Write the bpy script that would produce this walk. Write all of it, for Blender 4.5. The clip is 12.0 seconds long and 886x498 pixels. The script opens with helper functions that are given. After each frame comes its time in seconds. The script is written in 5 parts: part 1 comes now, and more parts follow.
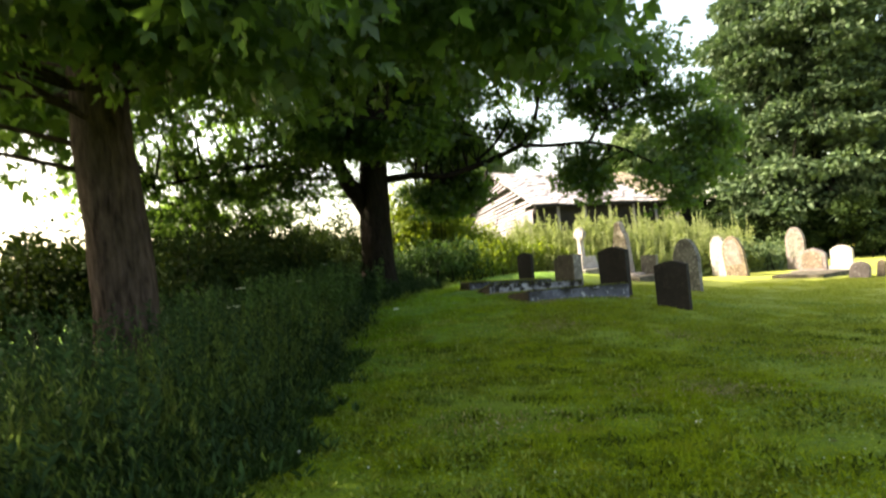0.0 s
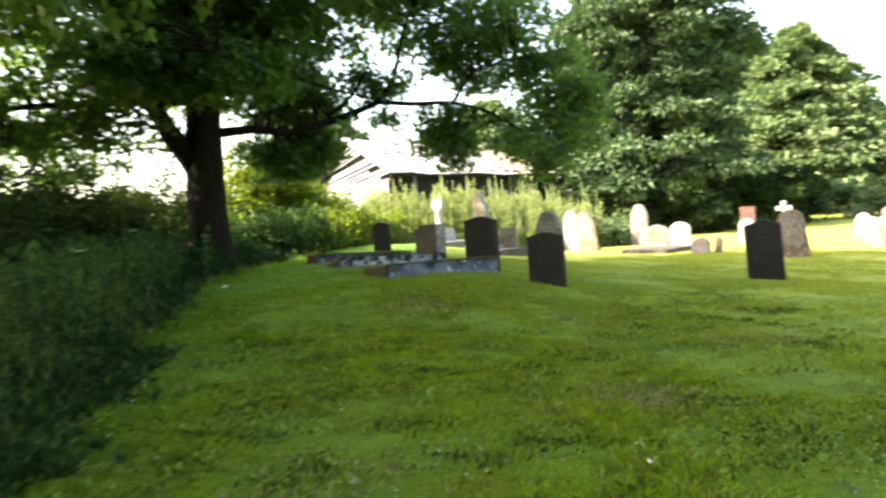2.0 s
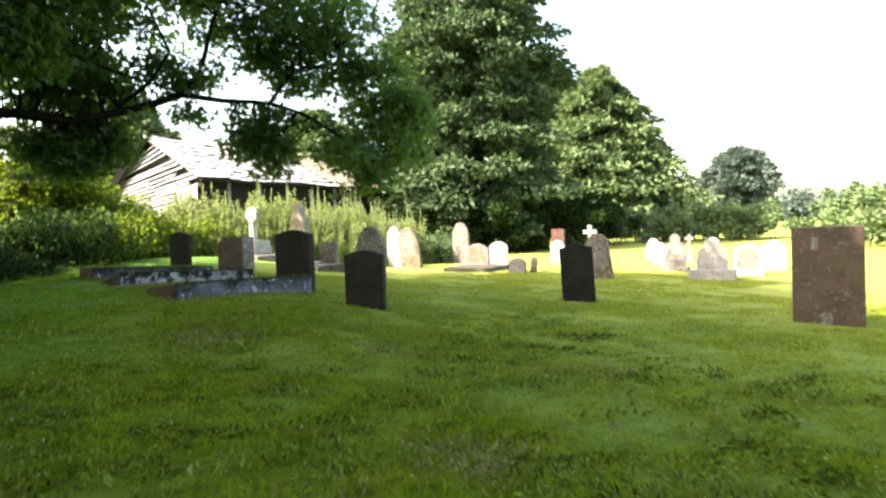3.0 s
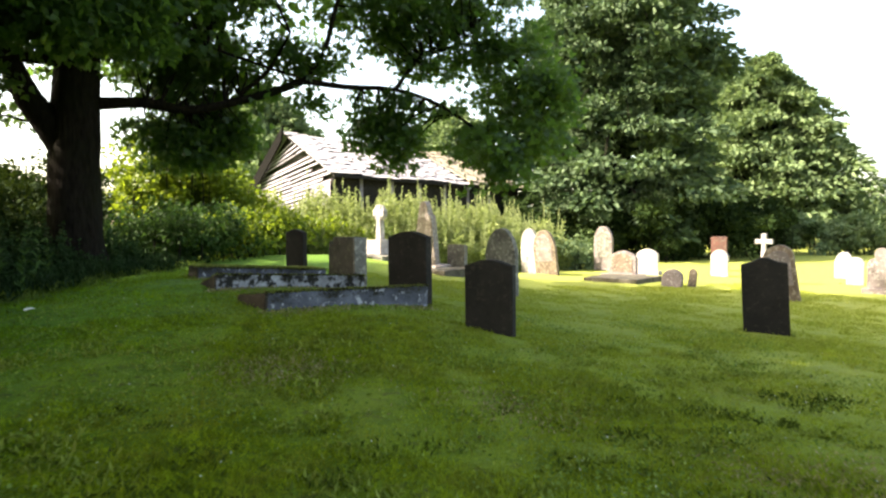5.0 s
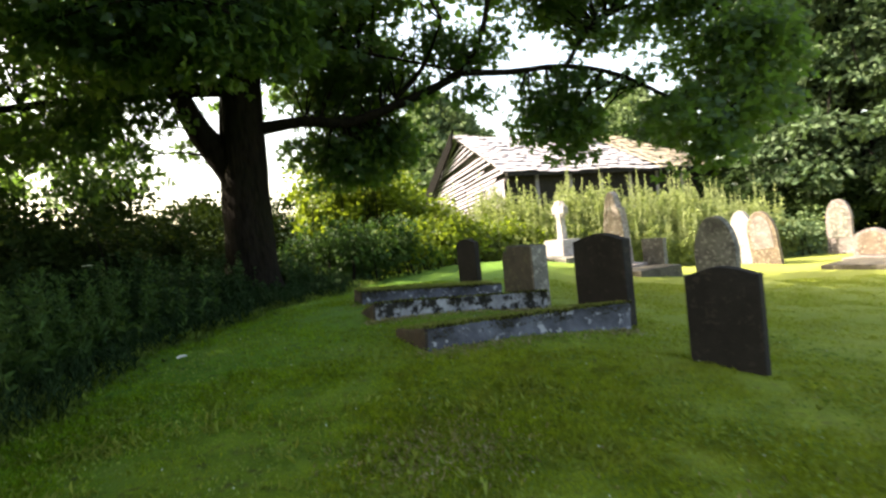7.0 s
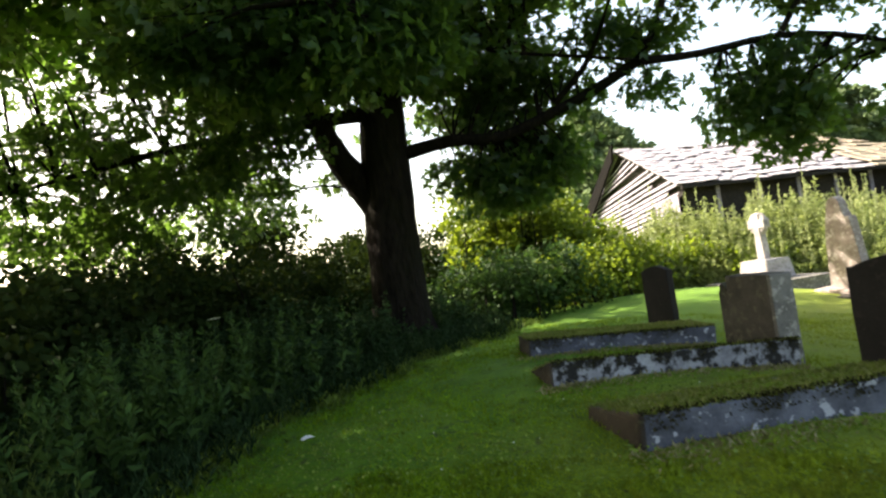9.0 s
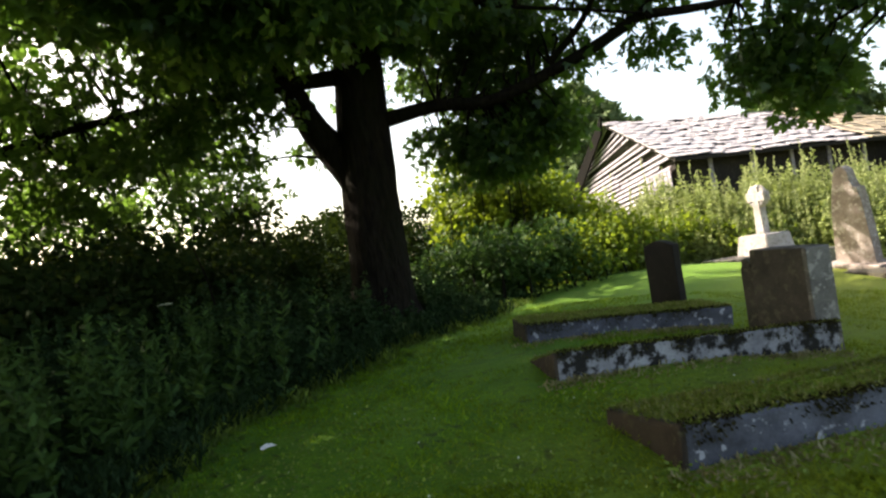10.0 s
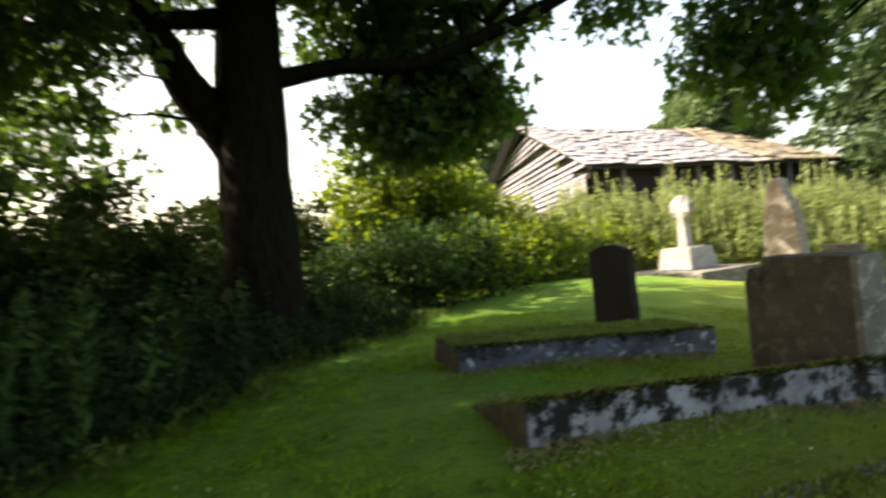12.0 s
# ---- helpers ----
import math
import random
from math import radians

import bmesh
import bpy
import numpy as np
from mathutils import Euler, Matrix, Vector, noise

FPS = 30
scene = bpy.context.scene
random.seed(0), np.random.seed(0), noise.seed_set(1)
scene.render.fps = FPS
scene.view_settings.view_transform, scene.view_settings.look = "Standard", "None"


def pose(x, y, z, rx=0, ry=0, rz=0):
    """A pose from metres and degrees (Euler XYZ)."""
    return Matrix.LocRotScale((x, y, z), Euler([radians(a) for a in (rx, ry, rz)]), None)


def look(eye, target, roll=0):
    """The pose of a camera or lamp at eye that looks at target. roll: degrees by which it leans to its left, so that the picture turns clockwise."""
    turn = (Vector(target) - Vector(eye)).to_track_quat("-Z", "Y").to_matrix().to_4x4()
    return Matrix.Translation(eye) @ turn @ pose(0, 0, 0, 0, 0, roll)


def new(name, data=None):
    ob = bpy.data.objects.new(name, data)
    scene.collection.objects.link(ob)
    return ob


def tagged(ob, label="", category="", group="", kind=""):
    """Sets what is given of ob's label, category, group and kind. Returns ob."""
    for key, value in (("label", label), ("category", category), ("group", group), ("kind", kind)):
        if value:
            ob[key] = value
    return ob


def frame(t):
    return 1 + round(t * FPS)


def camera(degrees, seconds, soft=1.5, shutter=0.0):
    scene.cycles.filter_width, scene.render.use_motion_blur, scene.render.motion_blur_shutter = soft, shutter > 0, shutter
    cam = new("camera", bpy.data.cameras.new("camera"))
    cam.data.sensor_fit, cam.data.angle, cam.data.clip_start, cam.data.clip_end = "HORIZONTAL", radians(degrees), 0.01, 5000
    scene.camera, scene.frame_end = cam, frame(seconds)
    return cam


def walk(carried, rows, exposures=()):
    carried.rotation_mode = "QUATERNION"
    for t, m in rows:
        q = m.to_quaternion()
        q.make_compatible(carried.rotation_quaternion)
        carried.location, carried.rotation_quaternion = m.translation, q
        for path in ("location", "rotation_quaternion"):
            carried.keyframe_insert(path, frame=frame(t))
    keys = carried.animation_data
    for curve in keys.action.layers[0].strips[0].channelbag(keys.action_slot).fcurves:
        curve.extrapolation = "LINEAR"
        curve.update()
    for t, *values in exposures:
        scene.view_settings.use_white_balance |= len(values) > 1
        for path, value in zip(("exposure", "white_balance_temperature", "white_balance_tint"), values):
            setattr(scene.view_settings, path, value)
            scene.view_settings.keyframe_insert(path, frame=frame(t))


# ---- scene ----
cam = camera(71.5, 12.0, soft=2.3, shutter=0.5)
PATH = [
    (0, (0.112, 0.159, 1.303), (0.135, 2.159, 1.336), -5.3),
    (0.5, (0.112, 0.555, 1.295), (0.142, 2.553, 1.214), -4.0),
    (1, (0.167, 1.083, 1.283), (0.303, 3.079, 1.26), -6.5),
    (1.5, (0.108, 1.536, 1.259), (0.43, 3.507, 1.15), -5.5),
    (2, (0.252, 2.075, 1.21), (0.74, 4.012, 1.116), -4.2),
    (2.5, (0.523, 2.494, 1.218), (1.364, 4.292, 0.978), -3.4),
    (3, (0.744, 2.951, 1.24), (1.754, 4.675, 1.159), -2.0),
    (3.5, (0.973, 3.404, 1.219), (1.783, 5.232, 1.18), -3.1),
    (5.5, (1.831, 5.224, 1.291), (2.43, 7.13, 1.213), -0.3),
    (6, (1.971, 5.616, 1.267), (2.485, 7.548, 1.198), -0.9),
    (6.5, (2.038, 6.044, 1.337), (2.256, 8.03, 1.255), -3.9),
    (8.5, (1.837, 8.118, 1.486), (1.609, 10.103, 1.58), -6.8),
    (9, (1.699, 8.47, 1.525), (1.258, 10.419, 1.622), -8.1),
    (9.5, (1.551, 8.826, 1.515), (1.122, 10.777, 1.623), -7.0),
    (10, (1.487, 9.333, 1.51), (1.086, 11.292, 1.532), -8.6),
    (10.5, (1.342, 9.809, 1.452), (1.046, 11.788, 1.451), -4.8),
    (11, (1.215, 10.243, 1.415), (0.83, 12.206, 1.435), -4.9),
    (11.5, (1.136, 10.737, 1.428), (0.739, 12.696, 1.458), -8.7),
    (12, (1.045, 11.181, 1.425), (0.971, 13.18, 1.424), -6.0),
]
walk(cam, [(t, look(eye, target, roll)) for t, eye, target, roll in PATH], exposures=[(0.0, 2.25, 8700, 7), (1.0, 2.9, 8600, 7), (1.5, 2.95, 8500, 7), (2.5, 2.62, 7800, 5), (3.5, 2.4, 7900, 6), (5.5, 2.33, 8100, 7), (6.5, 2.3, 8100, 8), (8.5, 2.15, 8000, 9), (9.0, 2.1, 7800, 9), (9.5, 1.7, 7800, 9), (10.5, 1.92, 8000, 9), (11.0, 1.85, 8200, 8), (12.0, 1.87, 8500, 8)])

# ---- light ----
SUN_FROM = Vector((-0.92, 0.24, 0.80)).normalized()
world = bpy.data.worlds.new("sky")
scene.world = world
world.use_nodes = True
wn = world.node_tree.nodes
sky = wn.new("ShaderNodeTexSky")
sky.sky_type = "NISHITA"
sky.sun_disc = False
sky.sun_elevation = math.asin(SUN_FROM.z)
sky.sun_rotation = math.atan2(SUN_FROM.x, SUN_FROM.y)
sky.air_density, sky.dust_density, sky.ozone_density = 1.0, 3.4, 0.4
world.node_tree.links.new(sky.outputs[0], wn["Background"].inputs[0])
wn["Background"].inputs[1].default_value = 0.15
sun = new("sun", bpy.data.lights.new("sun", "SUN"))
sun.data.energy, sun.data.angle, sun.data.color = 4.2, radians(0.53), (1.0, 0.965, 0.925)
sun.matrix_world = look(SUN_FROM * 50, (0, 0, 0))


# ---- materials ----
class Mat:
    """A small builder for node materials."""

    def __init__(self, name):
        self.m = bpy.data.materials.new(name)
        self.m.use_nodes = True
        self.t = self.m.node_tree
        self.b = self.t.nodes["Principled BSDF"]
        self.out = self.t.nodes["Material Output"]
        self.co = self.t.nodes.new("ShaderNodeTexCoord").outputs["Object"]

    def node(self, kind, **inputs):
        n = self.t.nodes.new(kind)
        for k, v in inputs.items():
            self.set(n, k.replace("_", " "), v)
        return n

    def set(self, n, key, v):
        sock = n.inputs[int(key)] if key.isdigit() else n.inputs[key]
        if isinstance(v, bpy.types.NodeSocket):
            self.t.links.new(v, sock)
        else:
            sock.default_value = v

    def noise(self, scale, detail=4.0, rough=0.55, co=None):
        n = self.node("ShaderNodeTexNoise", Scale=scale, Detail=detail, Roughness=rough)
        self.t.links.new(co or self.co, n.inputs["Vector"])
        return n.outputs["Fac"]

    def ramp(self, fac, stops):
        n = self.t.nodes.new("ShaderNodeValToRGB")
        while len(n.color_ramp.elements) < len(stops):
            n.color_ramp.elements.new(0.5)
        for e, (p, c) in zip(n.color_ramp.elements, stops):
            e.position = p
            e.color = (*c, 1) if len(c) == 3 else (c[0], c[0], c[0], 1)
        self.t.links.new(fac, n.inputs[0])
        return n.outputs[0]

    def mix(self, fac, a, b, blend="MIX"):
        n = self.t.nodes.new("ShaderNodeMix")
        n.data_type, n.blend_type = "RGBA", blend
        for i, v in ((0, fac), (6, a), (7, b)):
            if isinstance(v, bpy.types.NodeSocket):
                self.t.links.new(v, n.inputs[i])
            else:
                n.inputs[i].default_value = (*v, 1) if isinstance(v, tuple) else v
        return n.outputs[2]

    def dry_sunlit_ground(self):
        """Green near the trees; on open ground dry, bleached and painted lighter for sun."""
        xyz = self.node("ShaderNodeSeparateXYZ", Vector=self.co)
        lin = self.node("ShaderNodeMath", **{"0": xyz.outputs[0], "1": 0.055})
        lin.operation = "MULTIPLY"
        far = self.node("ShaderNodeMath", **{"0": xyz.outputs[1], "1": 0.022})
        far.operation = "MULTIPLY"
        both = self.node("ShaderNodeMath", **{"0": lin.outputs[0], "1": far.outputs[0]})
        rough = self.node("ShaderNodeMath", **{"0": self.noise(0.9, 4, 0.6), "1": 0.5})
        rough.operation = "MULTIPLY"
        total = self.node("ShaderNodeMath", **{"0": both.outputs[0], "1": rough.outputs[0]})
        half = self.node("ShaderNodeMath", **{"0": total.outputs[0], "1": 0.5})
        half.operation = "MULTIPLY"
        return self.ramp(half.outputs[0], [(0.26, (0,)), (0.48, (0.40,)), (0.68, (0.85,))])

    def bank_shade(self):
        """Where shade beside the bank is tinted into the turf: deep green, less red."""
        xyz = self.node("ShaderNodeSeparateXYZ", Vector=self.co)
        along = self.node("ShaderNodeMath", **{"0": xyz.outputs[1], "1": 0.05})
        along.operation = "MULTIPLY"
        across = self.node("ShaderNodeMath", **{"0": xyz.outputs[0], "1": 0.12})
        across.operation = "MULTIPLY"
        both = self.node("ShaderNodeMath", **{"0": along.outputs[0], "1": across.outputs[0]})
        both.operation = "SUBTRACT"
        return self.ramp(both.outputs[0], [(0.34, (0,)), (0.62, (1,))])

    def bump(self, height, strength=0.4, dist=0.02):
        n = self.node("ShaderNodeBump", Strength=strength, Distance=dist, Height=height)
        self.t.links.new(n.outputs[0], self.b.inputs["Normal"])

    def done(self, colour, rough=0.85, spec=0.3):
        self.set(self.b, "Base Color", colour if isinstance(colour, bpy.types.NodeSocket) else (*colour, 1))
        self.set(self.b, "Roughness", rough)
        self.set(self.b, "Specular IOR Level", spec)
        return self.m


def stone_mat(name, base, dark, lichen, amount=0.5, scale=1.0, gloss=0.85, spec=0.3):
    k = Mat(name)
    rnd = k.t.nodes.new("ShaderNodeObjectInfo").outputs["Random"]
    shift = k.node("ShaderNodeVectorMath")
    shift.operation = "ADD"
    k.t.links.new(k.co, shift.inputs[0])
    k.t.links.new(k.node("ShaderNodeMath", **{"0": rnd, "1": 37.0}).outputs[0], shift.inputs[1])
    co = shift.outputs[0]
    grain = k.noise(60 * scale, 5, 0.7, co)
    blot = k.noise(3.2 * scale, 5, 0.6, co)
    spots = k.noise(13 * scale, 4, 0.6, co)
    c = k.mix(k.ramp(blot, [(0.35, (0,)), (0.65, (1,))]), base, dark)
    c = k.mix(k.ramp(spots, [(0.62 - 0.16 * amount, (0,)), (0.66 - 0.1 * amount, (1,))]), c, lichen)
    c = k.mix(0.35, c, k.ramp(grain, [(0.3, (0.25,)), (0.7, (0.9,))]), "OVERLAY")
    k.bump(k.mix(0.5, grain, spots), 0.5, 0.012)
    return k.done(c, gloss, spec)


def leaf_mat(name, dark, light, lucid=0.4, tint=(0.30, 0.42, 0.04), gloss=0.45, patch=None, spec=0.14, dry=None):
    k = Mat(name)
    isl = k.t.nodes.new("ShaderNodeNewGeometry").outputs["Random Per Island"]
    big = k.noise(0.7, 3)
    c = k.ramp(isl, [(0.0, dark), (1.0, light)])
    c = k.mix(k.ramp(big, [(0.35, (0,)), (0.7, (0.45,))]), c, light)
    if patch:
        c = k.mix(k.ramp(k.noise(6.5, 6, 0.75), [(0.47, (0,)), (0.62, (0.95,))]), c, patch)
    if dry:
        c = k.mix(k.ramp(k.noise(2.1, 5, 0.65), [(0.50, (0,)), (0.66, (0.65,))]), c, (0.205, 0.195, 0.040))
        c = k.mix(k.ramp(k.noise(3.4, 4, 0.7), [(0.54, (0,)), (0.68, (0.7,))]), c, (0.030, 0.058, 0.008))
        # dry tone that also carries sunlight on the far lawn
        c = k.mix(k.dry_sunlit_ground(), c, dry)
        # multiplies the bank-side shade into the blade colour
        c = k.mix(k.bank_shade(), c, (0.60, 0.92, 0.90), "MULTIPLY")
    k.done(c, gloss, spec)
    tr = k.node("ShaderNodeBsdfTranslucent")
    k.set(tr, "Color", k.mix(0.6, c, tint))
    mx = k.node("ShaderNodeMixShader", Fac=lucid)
    k.t.links.new(k.b.outputs[0], mx.inputs[1])
    k.t.links.new(tr.outputs[0], mx.inputs[2])
    k.t.links.new(mx.outputs[0], k.out.inputs[0])
    return k.m


def bark_mat(name, a, b, moss):
    k = Mat(name)
    mp = k.node("ShaderNodeMapping")
    k.t.links.new(k.co, mp.inputs[0])
    mp.inputs["Scale"].default_value = (1, 1, 0.22)
    ridges = k.noise(16, 6, 0.65, mp.outputs[0])
    blot = k.noise(1.3, 4)
    c = k.mix(k.ramp(ridges, [(0.35, (0,)), (0.65, (1,))]), a, b)
    c = k.mix(k.ramp(blot, [(0.45, (0,)), (0.7, (0.7,))]), c, moss)
    k.bump(ridges, 0.9, 0.05)
    return k.done(c, 0.95, 0.04)


def grass_mat():
    k = Mat("grass")
    fine, mid, big = k.noise(38, 6, 0.75), k.noise(4, 5, 0.7), k.noise(0.45, 4)
    c = k.mix(k.ramp(fine, [(0.3, (0,)), (0.72, (1,))]), (0.046, 0.090, 0.005), (0.235, 0.335, 0.016))
    c = k.mix(k.ramp(mid, [(0.45, (0,)), (0.62, (0.75,))]), c, (0.086, 0.150, 0.016))
    c = k.mix(k.ramp(big, [(0.5, (0,)), (0.8, (0.5,))]), c, (0.250, 0.300, 0.042))
    c = k.mix(k.ramp(k.noise(7.5, 3, 0.6), [(0.58, (0,)), (0.68, (0.75,))]), c, (0.070, 0.062, 0.020))
    c = k.mix(k.ramp(k.noise(1.6, 5, 0.7), [(0.55, (0,)), (0.70, (0.6,))]), c, (0.034, 0.070, 0.010))
    # drier turf, with the lit part of the lawn lightened in colour
    c = k.mix(k.dry_sunlit_ground(), c, (0.330, 0.350, 0.080))
    # painted shade by the bank: red cut most, all slightly darker
    c = k.mix(k.bank_shade(), c, (0.60, 0.92, 0.90), "MULTIPLY")
    k.bump(k.mix(0.5, fine, mid), 0.9, 0.06)
    return k.done(c, 0.9, 0.15)


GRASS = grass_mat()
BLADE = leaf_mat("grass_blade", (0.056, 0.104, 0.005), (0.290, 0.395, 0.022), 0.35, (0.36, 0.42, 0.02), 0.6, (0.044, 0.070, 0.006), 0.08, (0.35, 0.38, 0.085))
DRY = leaf_mat("dry_grass", (0.20, 0.17, 0.08), (0.40, 0.35, 0.18), 0.25, (0.30, 0.26, 0.12))
STRAW = leaf_mat("bleached_turf", (0.12, 0.15, 0.035), (0.34, 0.34, 0.11), 0.3, (0.34, 0.36, 0.08))
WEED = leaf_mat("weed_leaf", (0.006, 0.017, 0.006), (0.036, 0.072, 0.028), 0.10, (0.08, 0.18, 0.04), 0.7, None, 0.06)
TUFT = leaf_mat("seeding_grass", (0.026, 0.055, 0.012), (0.125, 0.185, 0.045), 0.25, (0.24, 0.34, 0.06), 0.6, None, 0.12)
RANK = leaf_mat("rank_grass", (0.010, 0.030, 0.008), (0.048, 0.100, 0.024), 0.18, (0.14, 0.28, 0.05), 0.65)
SPIKE = leaf_mat("willowherb_leaf", (0.090, 0.125, 0.045), (0.420, 0.470, 0.240), 0.35, (0.42, 0.48, 0.16))
NETTLE = leaf_mat("willowherb_foliage", (0.042, 0.076, 0.018), (0.350, 0.410, 0.160), 0.35, (0.40, 0.48, 0.12))
TURF = leaf_mat("grave_turf", (0.095, 0.150, 0.020), (0.270, 0.335, 0.060), 0.3, (0.34, 0.40, 0.05), 0.6)
MOSS = leaf_mat("kerb_moss", (0.012, 0.012, 0.005), (0.060, 0.052, 0.018), 0.1, (0.10, 0.10, 0.03), 0.9, None, 0.05)
# dark blade colour that stands in for shade between tufts
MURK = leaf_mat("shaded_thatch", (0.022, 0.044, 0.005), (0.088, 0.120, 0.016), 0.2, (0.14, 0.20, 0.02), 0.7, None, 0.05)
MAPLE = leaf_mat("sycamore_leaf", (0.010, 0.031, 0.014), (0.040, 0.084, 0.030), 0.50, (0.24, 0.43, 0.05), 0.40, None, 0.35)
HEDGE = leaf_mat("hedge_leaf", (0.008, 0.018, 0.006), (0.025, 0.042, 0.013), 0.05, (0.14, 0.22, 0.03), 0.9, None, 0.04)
BUSH = leaf_mat("elder_leaf", (0.040, 0.080, 0.012), (0.130, 0.185, 0.026), 0.40, (0.34, 0.44, 0.03))
CYPRESS = leaf_mat("chestnut_leaf", (0.024, 0.052, 0.026), (0.090, 0.135, 0.064), 0.16, (0.14, 0.24, 0.08), 0.6, None, 0.2)
LIME = leaf_mat("lime_leaf", (0.045, 0.085, 0.036), (0.150, 0.205, 0.095), 0.2, (0.24, 0.35, 0.10), 0.6, None, 0.2)
# distance haze is mixed into this leaf colour, paler and bluer
HAZY_LEAF = leaf_mat("hazed_leaf", (0.055, 0.080, 0.078), (0.115, 0.150, 0.135), 0.2, (0.2, 0.26, 0.12))
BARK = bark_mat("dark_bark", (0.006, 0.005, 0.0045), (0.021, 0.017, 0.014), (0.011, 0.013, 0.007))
BARK_GREY = bark_mat("grey_bark", (0.022, 0.016, 0.014), (0.095, 0.070, 0.060), (0.045, 0.036, 0.028))
CLOVER = leaf_mat("clover_leaf", (0.044, 0.088, 0.010), (0.210, 0.290, 0.040), 0.25, (0.20, 0.36, 0.06), 0.55, None, 0.25)
SLATE = stone_mat("dark_slate", (0.026, 0.023, 0.021), (0.017, 0.015, 0.014), (0.036, 0.032, 0.027), 0.2, 1.0, 0.85, 0.14)
GREYSTONE = stone_mat("grey_limestone", (0.180, 0.168, 0.150), (0.090, 0.083, 0.074), (0.290, 0.275, 0.240), 0.5)
TAN = stone_mat("tan_sandstone", (0.165, 0.125, 0.094), (0.095, 0.070, 0.055), (0.250, 0.215, 0.175), 0.5)
WHITE = stone_mat("white_marble", (0.390, 0.362, 0.368), (0.255, 0.232, 0.234), (0.215, 0.198, 0.186), 0.4)
PINK = stone_mat("pink_limestone", (0.205, 0.172, 0.168), (0.120, 0.098, 0.095), (0.300, 0.272, 0.260), 0.4)
RED = stone_mat("red_sandstone", (0.105, 0.042, 0.034), (0.065, 0.034, 0.030), (0.100, 0.080, 0.068), 0.4)
BROWN = stone_mat("brown_sandstone", (0.120, 0.082, 0.062), (0.075, 0.050, 0.042), (0.150, 0.120, 0.098), 0.25)
KERB = stone_mat("lichened_kerb", (0.370, 0.370, 0.400), (0.190, 0.190, 0.212), (0.018, 0.017, 0.015), 0.95, 0.62)
KERB_BLUE = stone_mat("weathered_kerb", (0.125, 0.132, 0.170), (0.048, 0.050, 0.064), (0.340, 0.345, 0.390), 0.22, 1.0)
MOSSY = stone_mat("mossy_stone", (0.090, 0.078, 0.062), (0.042, 0.035, 0.028), (0.110, 0.105, 0.070), 0.45, 0.9)
FOOTSTONE = stone_mat("stained_end_stone", (0.060, 0.046, 0.034), (0.030, 0.023, 0.018), (0.085, 0.078, 0.048), 0.4, 0.9)
TILE = stone_mat("pale_roof_slate", (0.420, 0.390, 0.420), (0.280, 0.255, 0.275), (0.520, 0.490, 0.515), 0.5, 0.9)
BROWNTILE = stone_mat("mossy_roof_tile", (0.330, 0.285, 0.235), (0.230, 0.185, 0.145), (0.340, 0.305, 0.215), 0.6, 0.5)
BOARD = stone_mat("weathered_board", (0.270, 0.245, 0.300), (0.160, 0.142, 0.170), (0.340, 0.318, 0.360), 0.4, 0.9)
DARKWOOD = stone_mat("dark_wood", (0.018, 0.014, 0.012), (0.011, 0.009, 0.008), (0.034, 0.028, 0.025), 0.3)
TAR = stone_mat("black_barge_board", (0.007, 0.006, 0.006), (0.004, 0.004, 0.004), (0.014, 0.012, 0.011), 0.2, 1.0, 0.95, 0.03)
# PINK lightened: sunlight on the tall worn stone is in this colour
SUNLIT_PINK = stone_mat("sunlit_pink_limestone", (0.310, 0.262, 0.246), (0.190, 0.152, 0.140), (0.400, 0.360, 0.340), 0.5)
PALE = Mat("pale_clover").done((0.42, 0.46, 0.34), 0.8)
PETAL = Mat("white_petal").done((0.75, 0.74, 0.70), 0.7)


# ---- building blocks ----
def height(x, y):
    """The lawn: it rises to a low bank under the second tree and falls away to the far side."""
    a, b = np.tanh((x - 3) / 10), np.tanh((y - 12) / 14)
    z = -0.2559 + -0.4724 * a + -0.0986 * b + 0.1749 * a * b
    z = z + 0.3533 * np.exp(-((x - 2) ** 2 + (y - 13.5) ** 2) / 14)
    z = z + 0.5 * np.exp(-((x - 1) ** 2 + (y - 18.5) ** 2) / 30)
    return z + 0.7049 * np.exp(-((x - 4) ** 2 + (y - 25) ** 2) / 22)


def ground_at(x, y):
    return float(height(np.float64(x), np.float64(y)))


def mesh_of(name, bm, material):
    me = bpy.data.meshes.new(name)
    bm.to_mesh(me)
    bm.free()
    me.materials.append(material)
    return me


def part(name, bm, material, parent=None, label=""):
    ob = new(name, mesh_of(name, bm, material))
    ob.parent = parent
    return tagged(ob, label)


def thing(name, m, label, category, group="", kind=""):
    ob = new(name)
    ob.empty_display_size = 0.1
    ob.matrix_world = m
    return tagged(ob, label, category, group, kind)


def fast_mesh(name, verts, faces, material, smooth=False):
    """A mesh out of arrays; faces all have the same number of corners."""
    me = bpy.data.meshes.new(name)
    n, k = faces.shape
    me.vertices.add(len(verts))
    me.vertices.foreach_set("co", np.asarray(verts, np.float32).ravel())
    me.loops.add(n * k)
    me.loops.foreach_set("vertex_index", np.asarray(faces, np.int32).ravel())
    me.polygons.add(n)
    me.polygons.foreach_set("loop_start", np.arange(0, n * k, k, dtype=np.int32))
    if smooth:
        me.polygons.foreach_set("use_smooth", np.ones(n, bool))
    me.update(calc_edges=True)
    me.materials.append(material)
    return me


RNG = np.random.default_rng(7)


def unit(v):
    return v / np.maximum(np.linalg.norm(v, axis=-1, keepdims=True), 1e-9)


